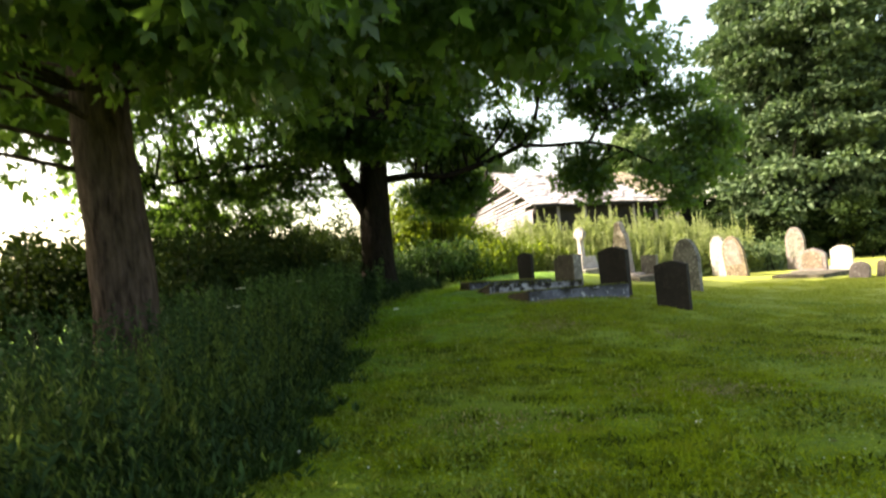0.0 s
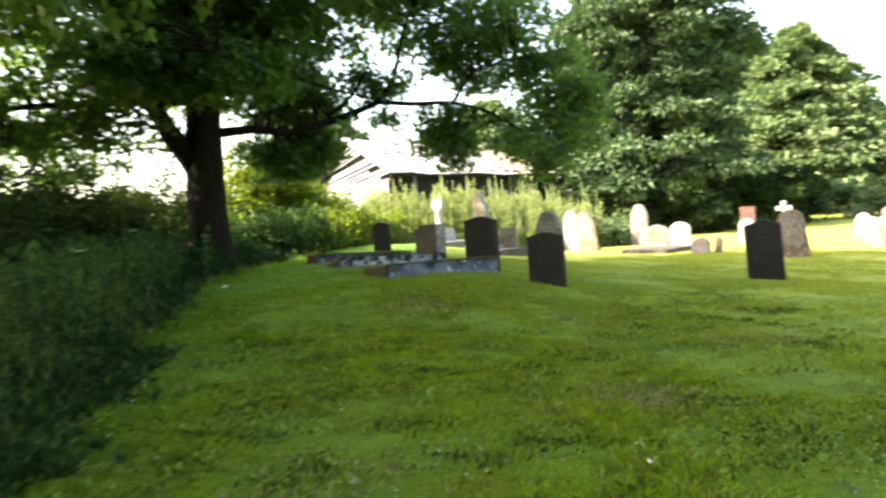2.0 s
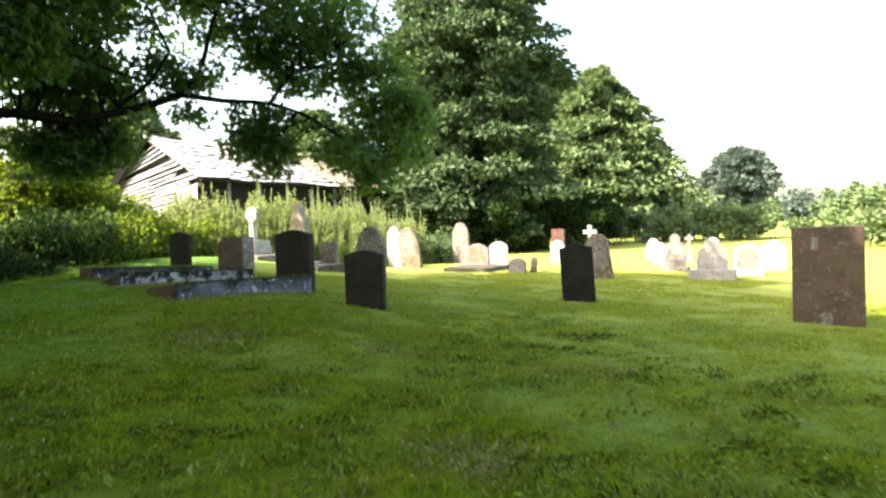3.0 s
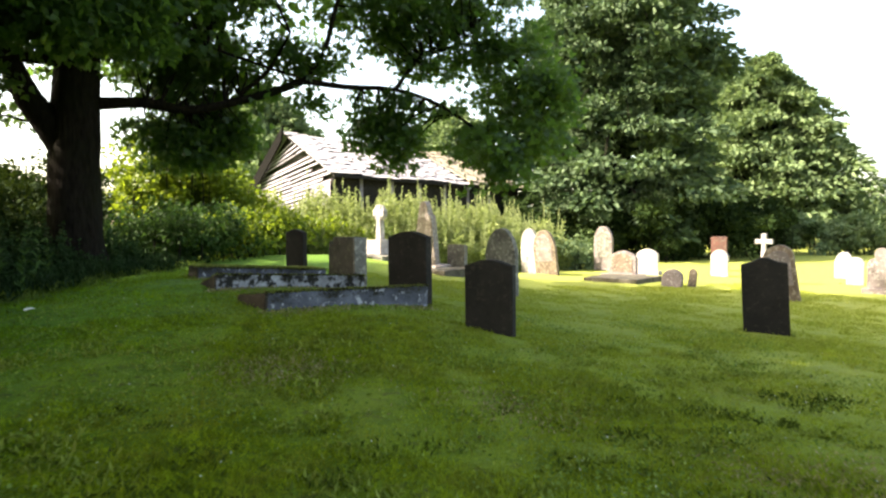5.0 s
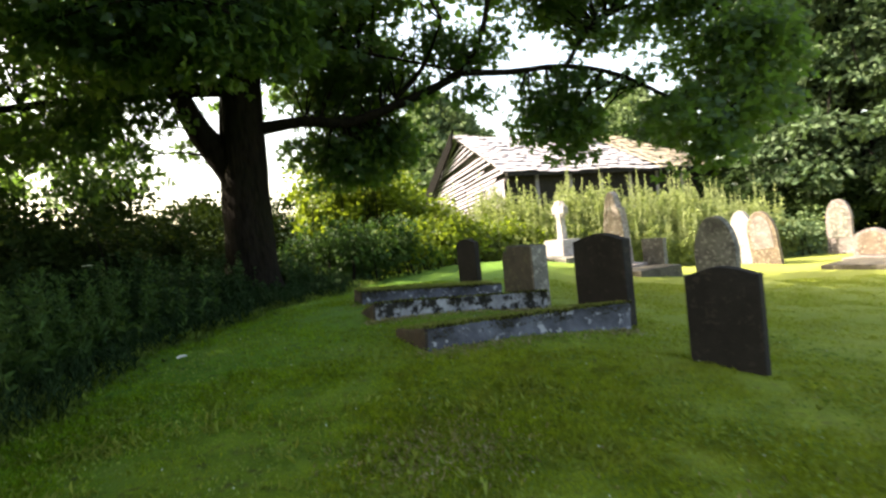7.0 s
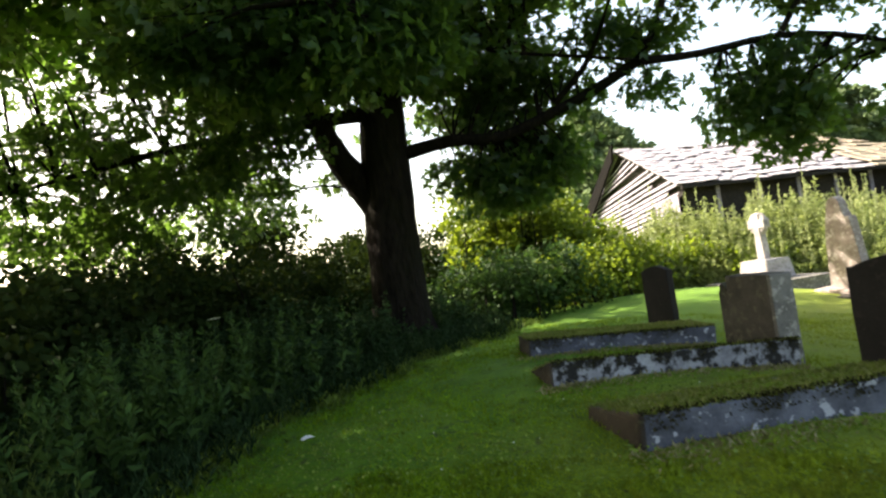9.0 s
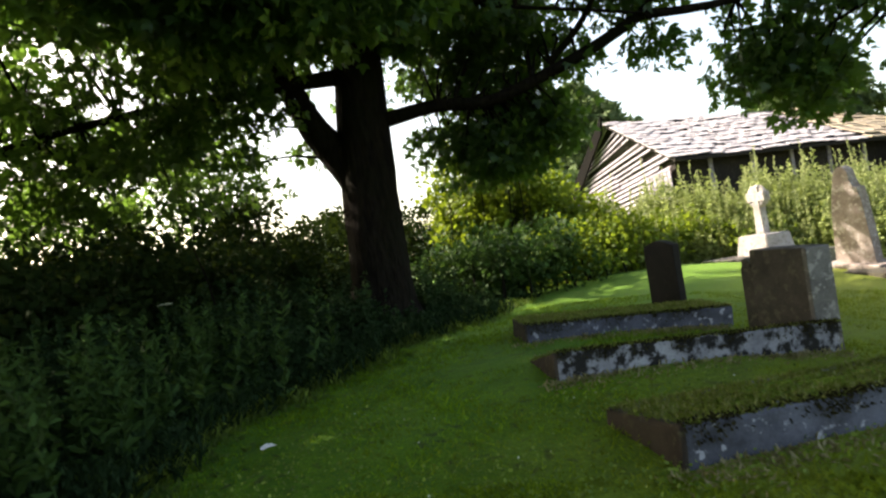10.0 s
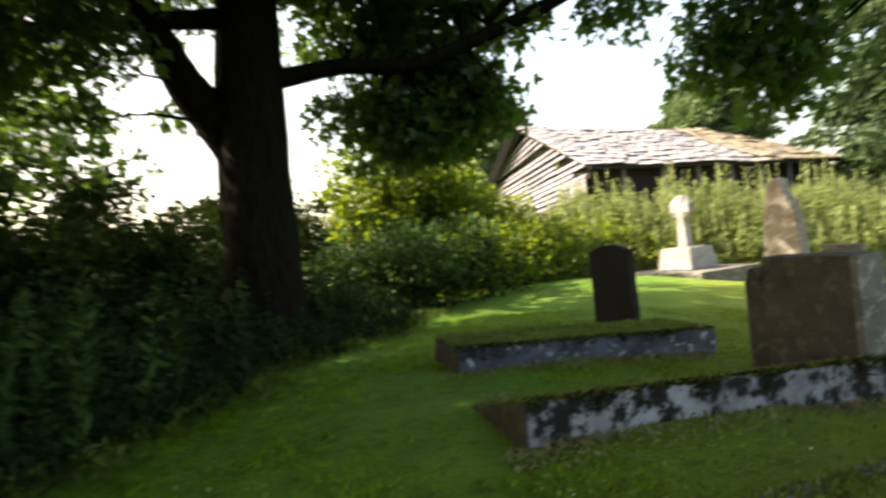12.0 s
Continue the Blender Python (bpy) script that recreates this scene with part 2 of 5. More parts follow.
def leaves(name, at, along, length, width, material, fold=0.25, droop=0.15):
    """One mesh of many leaves: each is two quads folded along its rib."""
    n = len(at)
    along = unit(along)
    side = unit(np.cross(along, RNG.normal(size=(n, 3))))
    up = np.cross(side, along)
    L, W = np.broadcast_to(length, n)[:, None], np.broadcast_to(width, n)[:, None]
    base = at
    tip = at + along * L - up * L * droop
    mid = [at + along * L * f + side * W * s * g + up * W * abs(s) * fold for f, s, g in ((0.25, -0.5, 0.9), (0.68, -0.5, 0.85), (0.68, 0.5, 0.85), (0.25, 0.5, 0.9))]
    v = np.stack([base, mid[0], mid[1], tip, mid[2], mid[3]], 1).reshape(-1, 3)
    i = np.arange(n)[:, None] * 6
    f = np.concatenate([i + np.array([[0, 3, 2, 1]]), i + np.array([[0, 5, 4, 3]])], 1).reshape(-1, 4)
    return fast_mesh(name, v, f, material)


def palmate(name, at, along, length, material):
    """Leaves of three pointed lobes that fan out from the stalk."""
    n = len(at)
    along = unit(along)
    side = unit(np.cross(along, RNG.normal(size=(n, 3))))
    up = np.cross(side, along)
    L = np.broadcast_to(length, n)[:, None]
    v = []
    for turn, size in ((0.0, 1.0), (0.95, 0.74), (-0.95, 0.74)):
        d = along * math.cos(turn) + side * math.sin(turn)
        w = side * math.cos(turn) - along * math.sin(turn)
        lift = up * L * (0.0 if turn == 0 else 0.10)
        v += [at, at + d * L * 0.5 * size - w * L * 0.27 * size + lift, at + d * L * size - up * L * 0.12, at + d * L * 0.5 * size + w * L * 0.27 * size + lift]
    v = np.stack(v, 1).reshape(-1, 3)
    f = (np.arange(3 * n)[:, None] * 4 + np.arange(4)[None])
    return fast_mesh(name, v, f, material)


def tube_arrays(points, radii, seg=8, rough=0.0):
    """Vertices and quads of a tapering limb through points."""
    P, R = np.asarray(points, float), np.asarray(radii, float)
    T = unit(np.gradient(P, axis=0))
    ref = np.where(np.abs(T[:, 2:3]) > 0.9, np.array([[1.0, 0, 0]]), np.array([[0, 0, 1.0]]))
    A = unit(np.cross(T, ref))
    B = np.cross(T, A)
    th = np.linspace(0, 2 * np.pi, seg, endpoint=False)
    wob = 1 + rough * RNG.normal(size=(1, seg)) + 0.4 * rough * RNG.normal(size=(len(P), seg))
    ring = P[:, None] + (R[:, None] * wob)[..., None] * (np.cos(th)[None, :, None] * A[:, None] + np.sin(th)[None, :, None] * B[:, None])
    v = ring.reshape(-1, 3)
    r, s = np.meshgrid(np.arange(len(P) - 1), np.arange(seg), indexing="ij")
    a, b = r * seg + s, r * seg + (s + 1) % seg
    return v, np.stack([a, b, b + seg, a + seg], -1).reshape(-1, 4)


def join_arrays(items):
    vs, fs, n = [], [], 0
    for v, f in items:
        vs.append(v)
        fs.append(f + n)
        n += len(v)
    return np.concatenate(vs), np.concatenate(fs)


def smooth_line(points, n):
    """A Catmull-Rom line through points."""
    P = np.asarray(points, float)
    Q = np.concatenate([[2 * P[0] - P[1]], P, [2 * P[-1] - P[-2]]])
    out = []
    for u in np.linspace(0, len(P) - 1 - 1e-6, n):
        i, t = int(u), u - int(u)
        a, b, c, d = Q[i:i + 4]
        out.append(0.5 * (2 * b + (c - a) * t + (2 * a - 5 * b + 4 * c - d) * t * t + (3 * b - a - 3 * c + d) * t ** 3))
    return np.array(out)


def clump_leaves(centres, radius, per, flat, size, outward):
    """Places and directions of leaves in clumps that droop at their rims."""
    n = len(centres)
    d = unit(RNG.normal(size=(n, per, 3)))
    r = radius[:, None, None] * RNG.random((n, per, 1)) ** 0.45
    off = d * r
    off[..., 2] = off[..., 2] * flat - 0.22 * (off[..., 0] ** 2 + off[..., 1] ** 2) / radius[:, None]
    at = (centres[:, None] + off).reshape(-1, 3)
    along = (d * np.array([1, 1, 0.4]) + outward[:, None] * 0.6 + RNG.normal(size=(n, per, 3)) * 0.5 + np.array([0, 0, -0.35])).reshape(-1, 3)
    L = size * RNG.uniform(0.65, 1.25, n * per)
    return at, along, L


def box(bm, x0, x1, y0, y1, z0, z1, bevel=0.0, seg=1):
    made = bmesh.ops.create_cube(bm, size=1)["verts"]
    for v in made:
        v.co = Vector(((x0 + x1) / 2 + v.co.x * (x1 - x0), (y0 + y1) / 2 + v.co.y * (y1 - y0), (z0 + z1) / 2 + v.co.z * (z1 - z0)))
    if bevel:
        es = list({e for v in made for e in v.link_edges})
        bmesh.ops.bevel(bm, geom=es, offset=bevel, segments=seg, affect="EDGES", profile=0.5)
    return made


def wear(bm, amount, scale=3.0, seed=0.0):
    for v in bm.verts:
        v.co += Vector((noise.noise(v.co * scale + Vector((seed, 0, 0))), noise.noise(v.co * scale + Vector((0, seed + 7, 0))), noise.noise(v.co * scale + Vector((3, 0, seed))))) * amount


def profile(shape, w, h):
    """Outline of a headstone from bottom left round the top to bottom right."""
    a = w / 2
    arc = lambda x0, x1, z0, rise, n=12: [(x0 + (x1 - x0) * i / n, z0 + rise * math.sin(math.pi * i / n)) for i in range(n + 1)]
    if shape == "flat":
        top = [(-a, h), (0, h * 1.004), (a, h)]
    elif shape == "camber":
        top = [(-a, h - 0.10 * w)] + [(-a * 0.86, h - 0.10 * w)] + arc(-a * 0.8, a * 0.8, h - 0.085 * w, 0.085 * w) + [(a * 0.86, h - 0.10 * w), (a, h - 0.10 * w)]
    elif shape == "round":
        top = [(-a * math.cos(math.pi * i / 16), h - a * 0.9 + a * 0.9 * math.sin(math.pi * i / 16)) for i in range(17)]
    elif shape == "pointed":
        top = []
        for i in range(11):
            f = i / 10
            top.append((-a * math.cos(f * 1.25) ** 1.0 + a * math.cos(1.25) * f, h - w * 0.72 + w * 0.72 * math.sin(f * math.pi / 2) ** 0.9))
        top += [(-x, z) for x, z in reversed(top[:-1])]
    elif shape == "peak":
        top = [(-a, h - 0.16 * w), (-a * 0.55, h - 0.105 * w), (-a * 0.18, h - 0.012 * w), (0, h), (a * 0.18, h - 0.012 * w), (a * 0.55, h - 0.105 * w), (a, h - 0.16 * w)]
    elif shape == "shoulder":
        top = [(-a, h - 0.26 * w), (-a * 0.93, h - 0.2 * w), (-a * 0.80, h - 0.15 * w)] + arc(-a * 0.72, a * 0.72, h - 0.12 * w, 0.12 * w) + [(a * 0.80, h - 0.15 * w), (a * 0.93, h - 0.2 * w), (a, h - 0.26 * w)]
    elif shape == "spire":
        knob = [(-a * 0.40 * math.cos(math.pi * i / 10) - a * 0.12, h - a * 0.62 + a * 0.62 * math.sin(math.pi * i / 10)) for i in range(11)]
        top = [(-a * 0.92, h * 0.30), (-a * 0.80, h * 0.62), (-a * 0.70, h * 0.74)] + knob + [(a * 0.42, h * 0.80), (a * 0.62, h * 0.79), (a * 0.70, h * 0.66), (a * 0.88, h * 0.30)]
    elif shape == "finial":
        top = [(-a, h * 0.62), (-a * 0.8, h * 0.74), (-a * 0.45, h * 0.78)] + [(-a * 0.5 * math.cos(math.pi * i / 12), h - a * 0.5 + a * 0.5 * math.sin(math.pi * i / 12)) for i in range(13)] + [(a * 0.45, h * 0.78), (a * 0.8, h * 0.74), (a, h * 0.62)]
    else:
        top = [(-a, h * 0.86), (-a * 0.7, h * 0.9), (-a * 0.55, h * 0.97), (-a * 0.1, h), (a * 0.2, h * 0.985), (a * 0.6, h * 0.93), (a * 0.8, h * 0.84), (a, h * 0.8)]
    return [(-a, -0.12)] + top + [(a, -0.12)]


def slab(shape, w, h, t, bevel=0.012, worn=0.008, seed=0.0):
    """A headstone's slab; its face looks along -y."""
    bm = bmesh.new()
    pts = profile(shape, w, h)
    vs = [bm.verts.new((x, -t / 2, z)) for x, z in pts]
    f = bm.faces.new(vs)
    r = bmesh.ops.extrude_face_region(bm, geom=[f])
    bmesh.ops.translate(bm, verts=[v for v in r["geom"] if isinstance(v, bmesh.types.BMVert)], vec=(0, t, 0))
    bmesh.ops.recalc_face_normals(bm, faces=bm.faces)
    rim = [e for e in bm.edges if len(e.link_faces) == 2 and e.calc_face_angle(0) > 0.9]
    bmesh.ops.bevel(bm, geom=rim, offset=bevel, segments=2, affect="EDGES", profile=0.5)
    bmesh.ops.triangulate(bm, faces=[f for f in bm.faces if len(f.verts) > 4])
    bmesh.ops.subdivide_edges(bm, edges=[e for e in bm.edges if e.calc_length() > 0.3], cuts=2, use_grid_fill=True)
    wear(bm, worn, 4.0, seed)
    return bm


FACE = -60.0
SEED = [0.0]


def stand(x, y, turn=0.0, lean=0.0, tip=0.0):
    return pose(x, y, ground_at(x, y), tip, lean, FACE + turn)


def headstone(x, y, shape, w, h, t, material, label, turn=0.0, lean=0.0, tip=0.0, plinth=None, panel=None, lift=0.0, group="headstones"):
    SEED[0] += 3.7
    ob = part("headstone", slab(shape, w, h, t, seed=SEED[0]), material)
    ob.matrix_world = Matrix.Translation((0, 0, lift)) @ stand(x, y, turn, lean, tip)
    tagged(ob, label, "headstone", group)
    if plinth:
        bm = bmesh.new()
        pw, ph, pt = plinth
        box(bm, -pw / 2, pw / 2, -pt / 2, pt / 2, -0.15, ph, 0.02, 2)
        wear(bm, 0.01, 3, SEED[0])
        part("plinth", bm, material, ob)
    if panel:
        bm = slab(shape if shape != "finial" else "round", w * 0.74, h * 0.55, 0.02, 0.006, 0.002, SEED[0])
        bmesh.ops.translate(bm, verts=bm.verts, vec=(0, -t / 2 - 0.006, h * 0.36))
        part("inscription_panel", bm, panel, ob)
    return ob


# ---- the ground ----
def ground_sheet():
    u = np.linspace(-1, 1, 221)
    xs = 5 + 16 * u + 1500 * np.abs(u) ** 9 * np.sign(u)
    ys = 13 + 18 * u + 1500 * np.abs(u) ** 9 * np.sign(u)
    X, Y = np.meshgrid(xs, ys, indexing="ij")
    Z = height(X, Y)
    near = np.exp(-((X - 5) ** 2 + (Y - 13) ** 2) / 900)
    Z += near * 0.010 * np.sin(4.9 * X + 1.9 * np.sin(3.1 * Y)) * np.sin(4.3 * Y + 1.7 * np.sin(2.9 * X))
    Z += near * 0.018 * (np.sin(1.7 * X + 0.6 * np.sin(Y * 1.3)) * np.sin(1.3 * Y + 0.8 * np.cos(X * 0.9)))
    n = len(u)
    i, j = np.meshgrid(np.arange(n - 1), np.arange(n - 1), indexing="ij")
    a = (i * n + j).ravel()
    faces = np.stack([a, a + n, a + n + 1, a + 1], 1)
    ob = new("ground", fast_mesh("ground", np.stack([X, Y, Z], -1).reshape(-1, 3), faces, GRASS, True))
    return tagged(ob, "mown green churchyard lawn sloping gently, with clover", "lawn", kind="structure")


ground_sheet()


# ---- trees ----
def tree(name, label, limbs, centres, radius, per, flat, size, leaf, bark, mid, seg=14, twigs=True, leaf_ratio=0.85, category="tree", top=None):
    """limbs: list of (points, radii, rough). The first one is the trunk."""
    base = limbs[0][0][0]
    root = thing(name, pose(base[0], base[1], base[2]), label, category)
    o = np.array(base)
    P, R = limbs[0]
    line = smooth_line(P, 24)
    rad = np.interp(np.linspace(0, 1, 24), np.linspace(0, 1, len(R)), R)
    rad[:3] *= np.array([1.45, 1.2, 1.07])
    v, f = tube_arrays(line - o, rad, seg, 0.05)
    trunk = new("trunk", fast_mesh("trunk", v, f, bark, True))
    trunk.parent = root
    nodes = [line[8:]]
    for P, R in limbs[1:]:
        ln = smooth_line(P, 16)
        v, f = tube_arrays(ln - o, np.interp(np.linspace(0, 1, 16), np.linspace(0, 1, len(R)), R), 8, 0.06)
        limb = new("limb", fast_mesh("limb", v, f, bark, True))
        limb.parent = root
        nodes.append(ln)
    nodes = np.concatenate(nodes)
    if twigs:
        items = []
        for c in centres:
            d = np.linalg.norm(nodes - c, axis=1) + 0.6 * np.maximum(0, nodes[:, 2] - c[2])
            s = nodes[int(np.argmin(d))]
            far = np.linalg.norm(c - s)
            if far > 3.0:
                continue
            midp = (s + c) / 2 + RNG.normal(size=3) * 0.08 * far + np.array([0, 0, 0.10 * far])
            items.append(tube_arrays(smooth_line([s, midp, c], 6) - o, np.linspace(0.012 + 0.011 * far, 0.006, 6), 4))
        v, f = join_arrays(items)
        tw = new("twigs", fast_mesh("twigs", v, f, bark, True))
        tw.parent = root
        tagged(tw, kind="stuff")
    at, along, L = clump_leaves(np.asarray(centres), np.asarray(radius), per, flat, size, unit(np.asarray(centres) - np.array(mid)))
    crown = new("crown", palmate("crown", at - o, along, L, leaf) if top is not None else leaves("crown", at - o, along, L, L * leaf_ratio, leaf))
    crown.parent = root
    tagged(crown, kind="stuff")
    # larger leaves added high up, mostly unseen, to block sun and skylight
    if top is not None:
        at, along, L = clump_leaves(top, RNG.uniform(0.7, 1.2, len(top)), 60, 0.5, size * 1.7, unit(top - np.array(mid)))
        upper = new("shade_crown", leaves("shade_crown", at - o, along, L, L * leaf_ratio, leaf))
        upper.parent = root
        tagged(upper, kind="stuff")
    return root


def shell(n, mid, radii, low, thick=0.45):
    """Clump centres spread through the outer part of a crown, above a height."""
    out = []
    while len(out) < n:
        d = unit(RNG.normal(size=3))
        r = 1 - thick * RNG.random() ** 1.3
        p = np.array(mid) + d * np.array(radii) * r * (1 + 0.16 * math.sin(5 * d[0] + 3 * d[2]) + 0.10 * math.sin(9 * d[1]))
        if p[2] > low + 0.5 * RNG.random():
            out.append(p)
    return np.array(out)


def puff(n, mid, radii):
    """Clump centres filling an uneven mass of foliage."""
    d = unit(RNG.normal(size=(n, 3))) * RNG.random((n, 1)) ** 0.4
    return np.array(mid) + d * np.array(radii)


def spray(points, n, spread, drop=0.3):
    """Clump centres along a bough."""
    ln = smooth_line(points, 40)
    p = ln[RNG.integers(8, 40, n)] + RNG.normal(size=(n, 3)) * np.array([spread, spread, spread * 0.5])
    p[:, 2] -= drop * RNG.random(n)
    return p


def second_tree():
    x, y = -1.75, 19.45
    z = ground_at(x, y) - 0.1
    bough = [(-1.3, 19.5, 3.95), (-0.3, 19.4, 4.0), (0.5, 19.25, 3.86), (1.3, 19.1, 4.0), (2.3, 18.9, 4.28), (2.95, 18.6, 4.5)]
    reach = [(2.95, 18.6, 4.5), (3.85, 18.5, 4.4), (4.9, 18.25, 4.35), (5.85, 17.95, 4.0), (6.75, 17.5, 3.3), (7.3, 17.2, 3.0)]
    limbs = [
        ([(x, y, z), (-1.72, 19.42, 1.8), (-1.66, 19.4, 3.6), (-1.55, 19.4, 5.2), (-1.4, 19.5, 8.0), (-1.3, 19.6, 12.5)], [0.56, 0.49, 0.46, 0.40, 0.3, 0.08]),
        ([(-1.78, 19.35, 2.7), (-1.98, 19.3, 3.25), (-2.42, 19.2, 3.95), (-2.74, 19.15, 4.7), (-3.0, 19.05, 5.5), (-3.35, 18.9, 7.1), (-3.9, 18.5, 9.0)], [0.26, 0.28, 0.23, 0.20, 0.17, 0.13, 0.05]),
        ([(-1.6, 19.3, 4.75), (-2.5, 19.0, 4.72), (-3.4, 18.6, 4.62), (-5.2, 17.8, 4.4), (-7.4, 17.0, 4.0)], [0.15, 0.12, 0.10, 0.07, 0.03]),
        (bough, [0.15, 0.12, 0.105, 0.10, 0.095, 0.085]),
        (reach, [0.075, 0.062, 0.052, 0.042, 0.03, 0.012]),
        ([(2.95, 18.6, 4.5), (3.40, 18.45, 5.2), (3.75, 18.4, 6.4), (4.6, 18.2, 8.0)], [0.065, 0.055, 0.045, 0.02]),
        ([(-1.4, 19.4, 6.2), (0.2, 19.0, 5.5), (1.1, 18.6, 5.05), (2.1, 18.45, 4.72), (3.0, 18.5, 4.48)], [0.05, 0.038, 0.03, 0.026, 0.02]),
        ([(5.6, 18.4, 5.2), (6.8, 18.2, 5.5), (7.8, 17.9, 5.0), (8.3, 17.7, 3.9)], [0.045, 0.04, 0.03, 0.012]),
        ([(1.6, 19.0, 4.2), (2.2, 18.5, 4.65), (2.6, 17.6, 5.2)], [0.06, 0.045, 0.02]),
        ([(4.9, 18.25, 4.35), (5.6, 18.4, 5.2), (6.8, 18.4, 5.8)], [0.05, 0.04, 0.015]),
        ([(-1.5, 19.5, 6.5), (0.4, 18.0, 7.6), (2.5, 16.5, 8.6)], [0.16, 0.11, 0.04]),
        ([(-1.5, 19.5, 6.0), (-2.6, 17.0, 6.8), (-4.0, 14.5, 7.4)], [0.16, 0.11, 0.04]),
        ([(-1.5, 19.4, 5.4), (-1.25, 17.6, 5.7), (-0.9, 15.9, 5.2), (-0.6, 14.6, 4.7)], [0.12, 0.09, 0.06, 0.02]),
        ([(-1.5, 19.5, 7.0), (-1.0, 21.8, 8.5), (0.5, 24.5, 9.6)], [0.16, 0.11, 0.04]),
    ]
    mid = (-1.2, 19.0, 8.4)
    body = shell(780, mid, (8.4, 6.2, 5.8), 4.6, 0.75)
    body = body[~((body[:, 0] > 1.1) & (body[:, 2] < 6.9))]
    dense = np.concatenate([
        body,
        # next two masses are added to keep sun off left lawn and headstone
        shell(170, (-8.6, 13.4, 7.3), (3.2, 3.2, 2.7), 4.7, 0.95),
        shell(110, (-4.8, 14.2, 7.6), (3.0, 2.6, 2.0), 5.4, 0.95),
        puff(54, (0.45, 20.0, 3.5), (1.35, 0.5, 0.7)),
        puff(46, (0.5, 20.4, 5.0), (1.6, 0.6, 0.9)),
        puff(46, (-1.2, 18.3, 5.9), (1.5, 0.5, 1.0)),
        spray([(-2.9, 18.9, 4.5), (-4.4, 18.6, 3.9), (-6.4, 18.2, 3.8), (-8.5, 17.6, 3.7)], 34, 0.5, 0.6),
        spray([(-2.6, 18.4, 4.9), (-3.6, 17.6, 4.2), (-4.6, 16.8, 4.0)], 9, 0.5, 0.3),
        spray([(-2.0, 18.8, 5.6), (-0.6, 18.9, 5.8), (0.3, 18.9, 5.6)], 22, 0.6, 0.4),
        puff(40, (-0.75, 15.6, 4.6), (1.3, 0.9, 0.6)),
        puff(20, (-2.6, 15.2, 4.7), (1.2, 0.9, 0.5)),
        spray([(-2.4, 18.3, 6.4), (0.0, 18.2, 6.6), (1.8, 18.0, 6.6)], 40, 0.75, 0.4),
        spray([(-2.4, 19.0, 4.7), (-5.2, 18.2, 4.6), (-8.4, 17.8, 4.0)], 30, 0.7, 0.8),
        spray([(-2.4, 19.0, 5.2), (-3.6, 17.6, 5.0), (-4.8, 16.2, 4.6)], 24, 0.7, 0.5),
        spray([(-5.0, 17.6, 4.9), (-6.6, 17.2, 4.7), (-8.4, 16.8, 4.5)], 16, 0.6, 0.3),
        spray([(-3.6, 20.5, 4.7), (-6.5, 21.5, 4.7), (-9.5, 22.0, 4.2)], 22, 0.8, 0.8),
    ])
    lacy = np.concatenate([
        puff(28, (4.9, 18.8, 3.72), (1.05, 0.6, 0.95)),
        puff(44, (8.0, 18.0, 4.3), (1.05, 1.0, 1.8)),
        puff(46, (6.1, 18.6, 5.6), (2.2, 0.9, 0.85)),
        puff(50, (5.2, 18.4, 6.8), (3.0, 1.4, 0.9)),
        spray(reach[2:], 14, 0.34, 0.3),
        spray([(0.4, 19.0, 5.6), (1.6, 18.8, 5.2), (3.0, 18.8, 5.0), (3.6, 18.7, 5.8)], 13, 0.36, 0.1),
        spray(bough[3:], 3, 0.2, 0.3),
        spray([(7.7, 17.8, 3.6), (7.5, 17.6, 3.0), (7.3, 17.5, 2.4)], 7, 0.22, 0.1),
    ])
    c = np.concatenate([dense, lacy])
    size = np.concatenate([RNG.uniform(0.4, 0.8, len(dense)), RNG.uniform(0.45, 0.72, len(lacy))])
    # top: foliage added above the view to shade the ground below
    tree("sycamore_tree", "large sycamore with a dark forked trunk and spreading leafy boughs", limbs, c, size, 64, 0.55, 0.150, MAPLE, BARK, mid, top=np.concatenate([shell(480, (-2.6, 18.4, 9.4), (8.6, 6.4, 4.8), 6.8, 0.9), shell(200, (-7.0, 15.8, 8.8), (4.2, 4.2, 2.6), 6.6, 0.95)]))


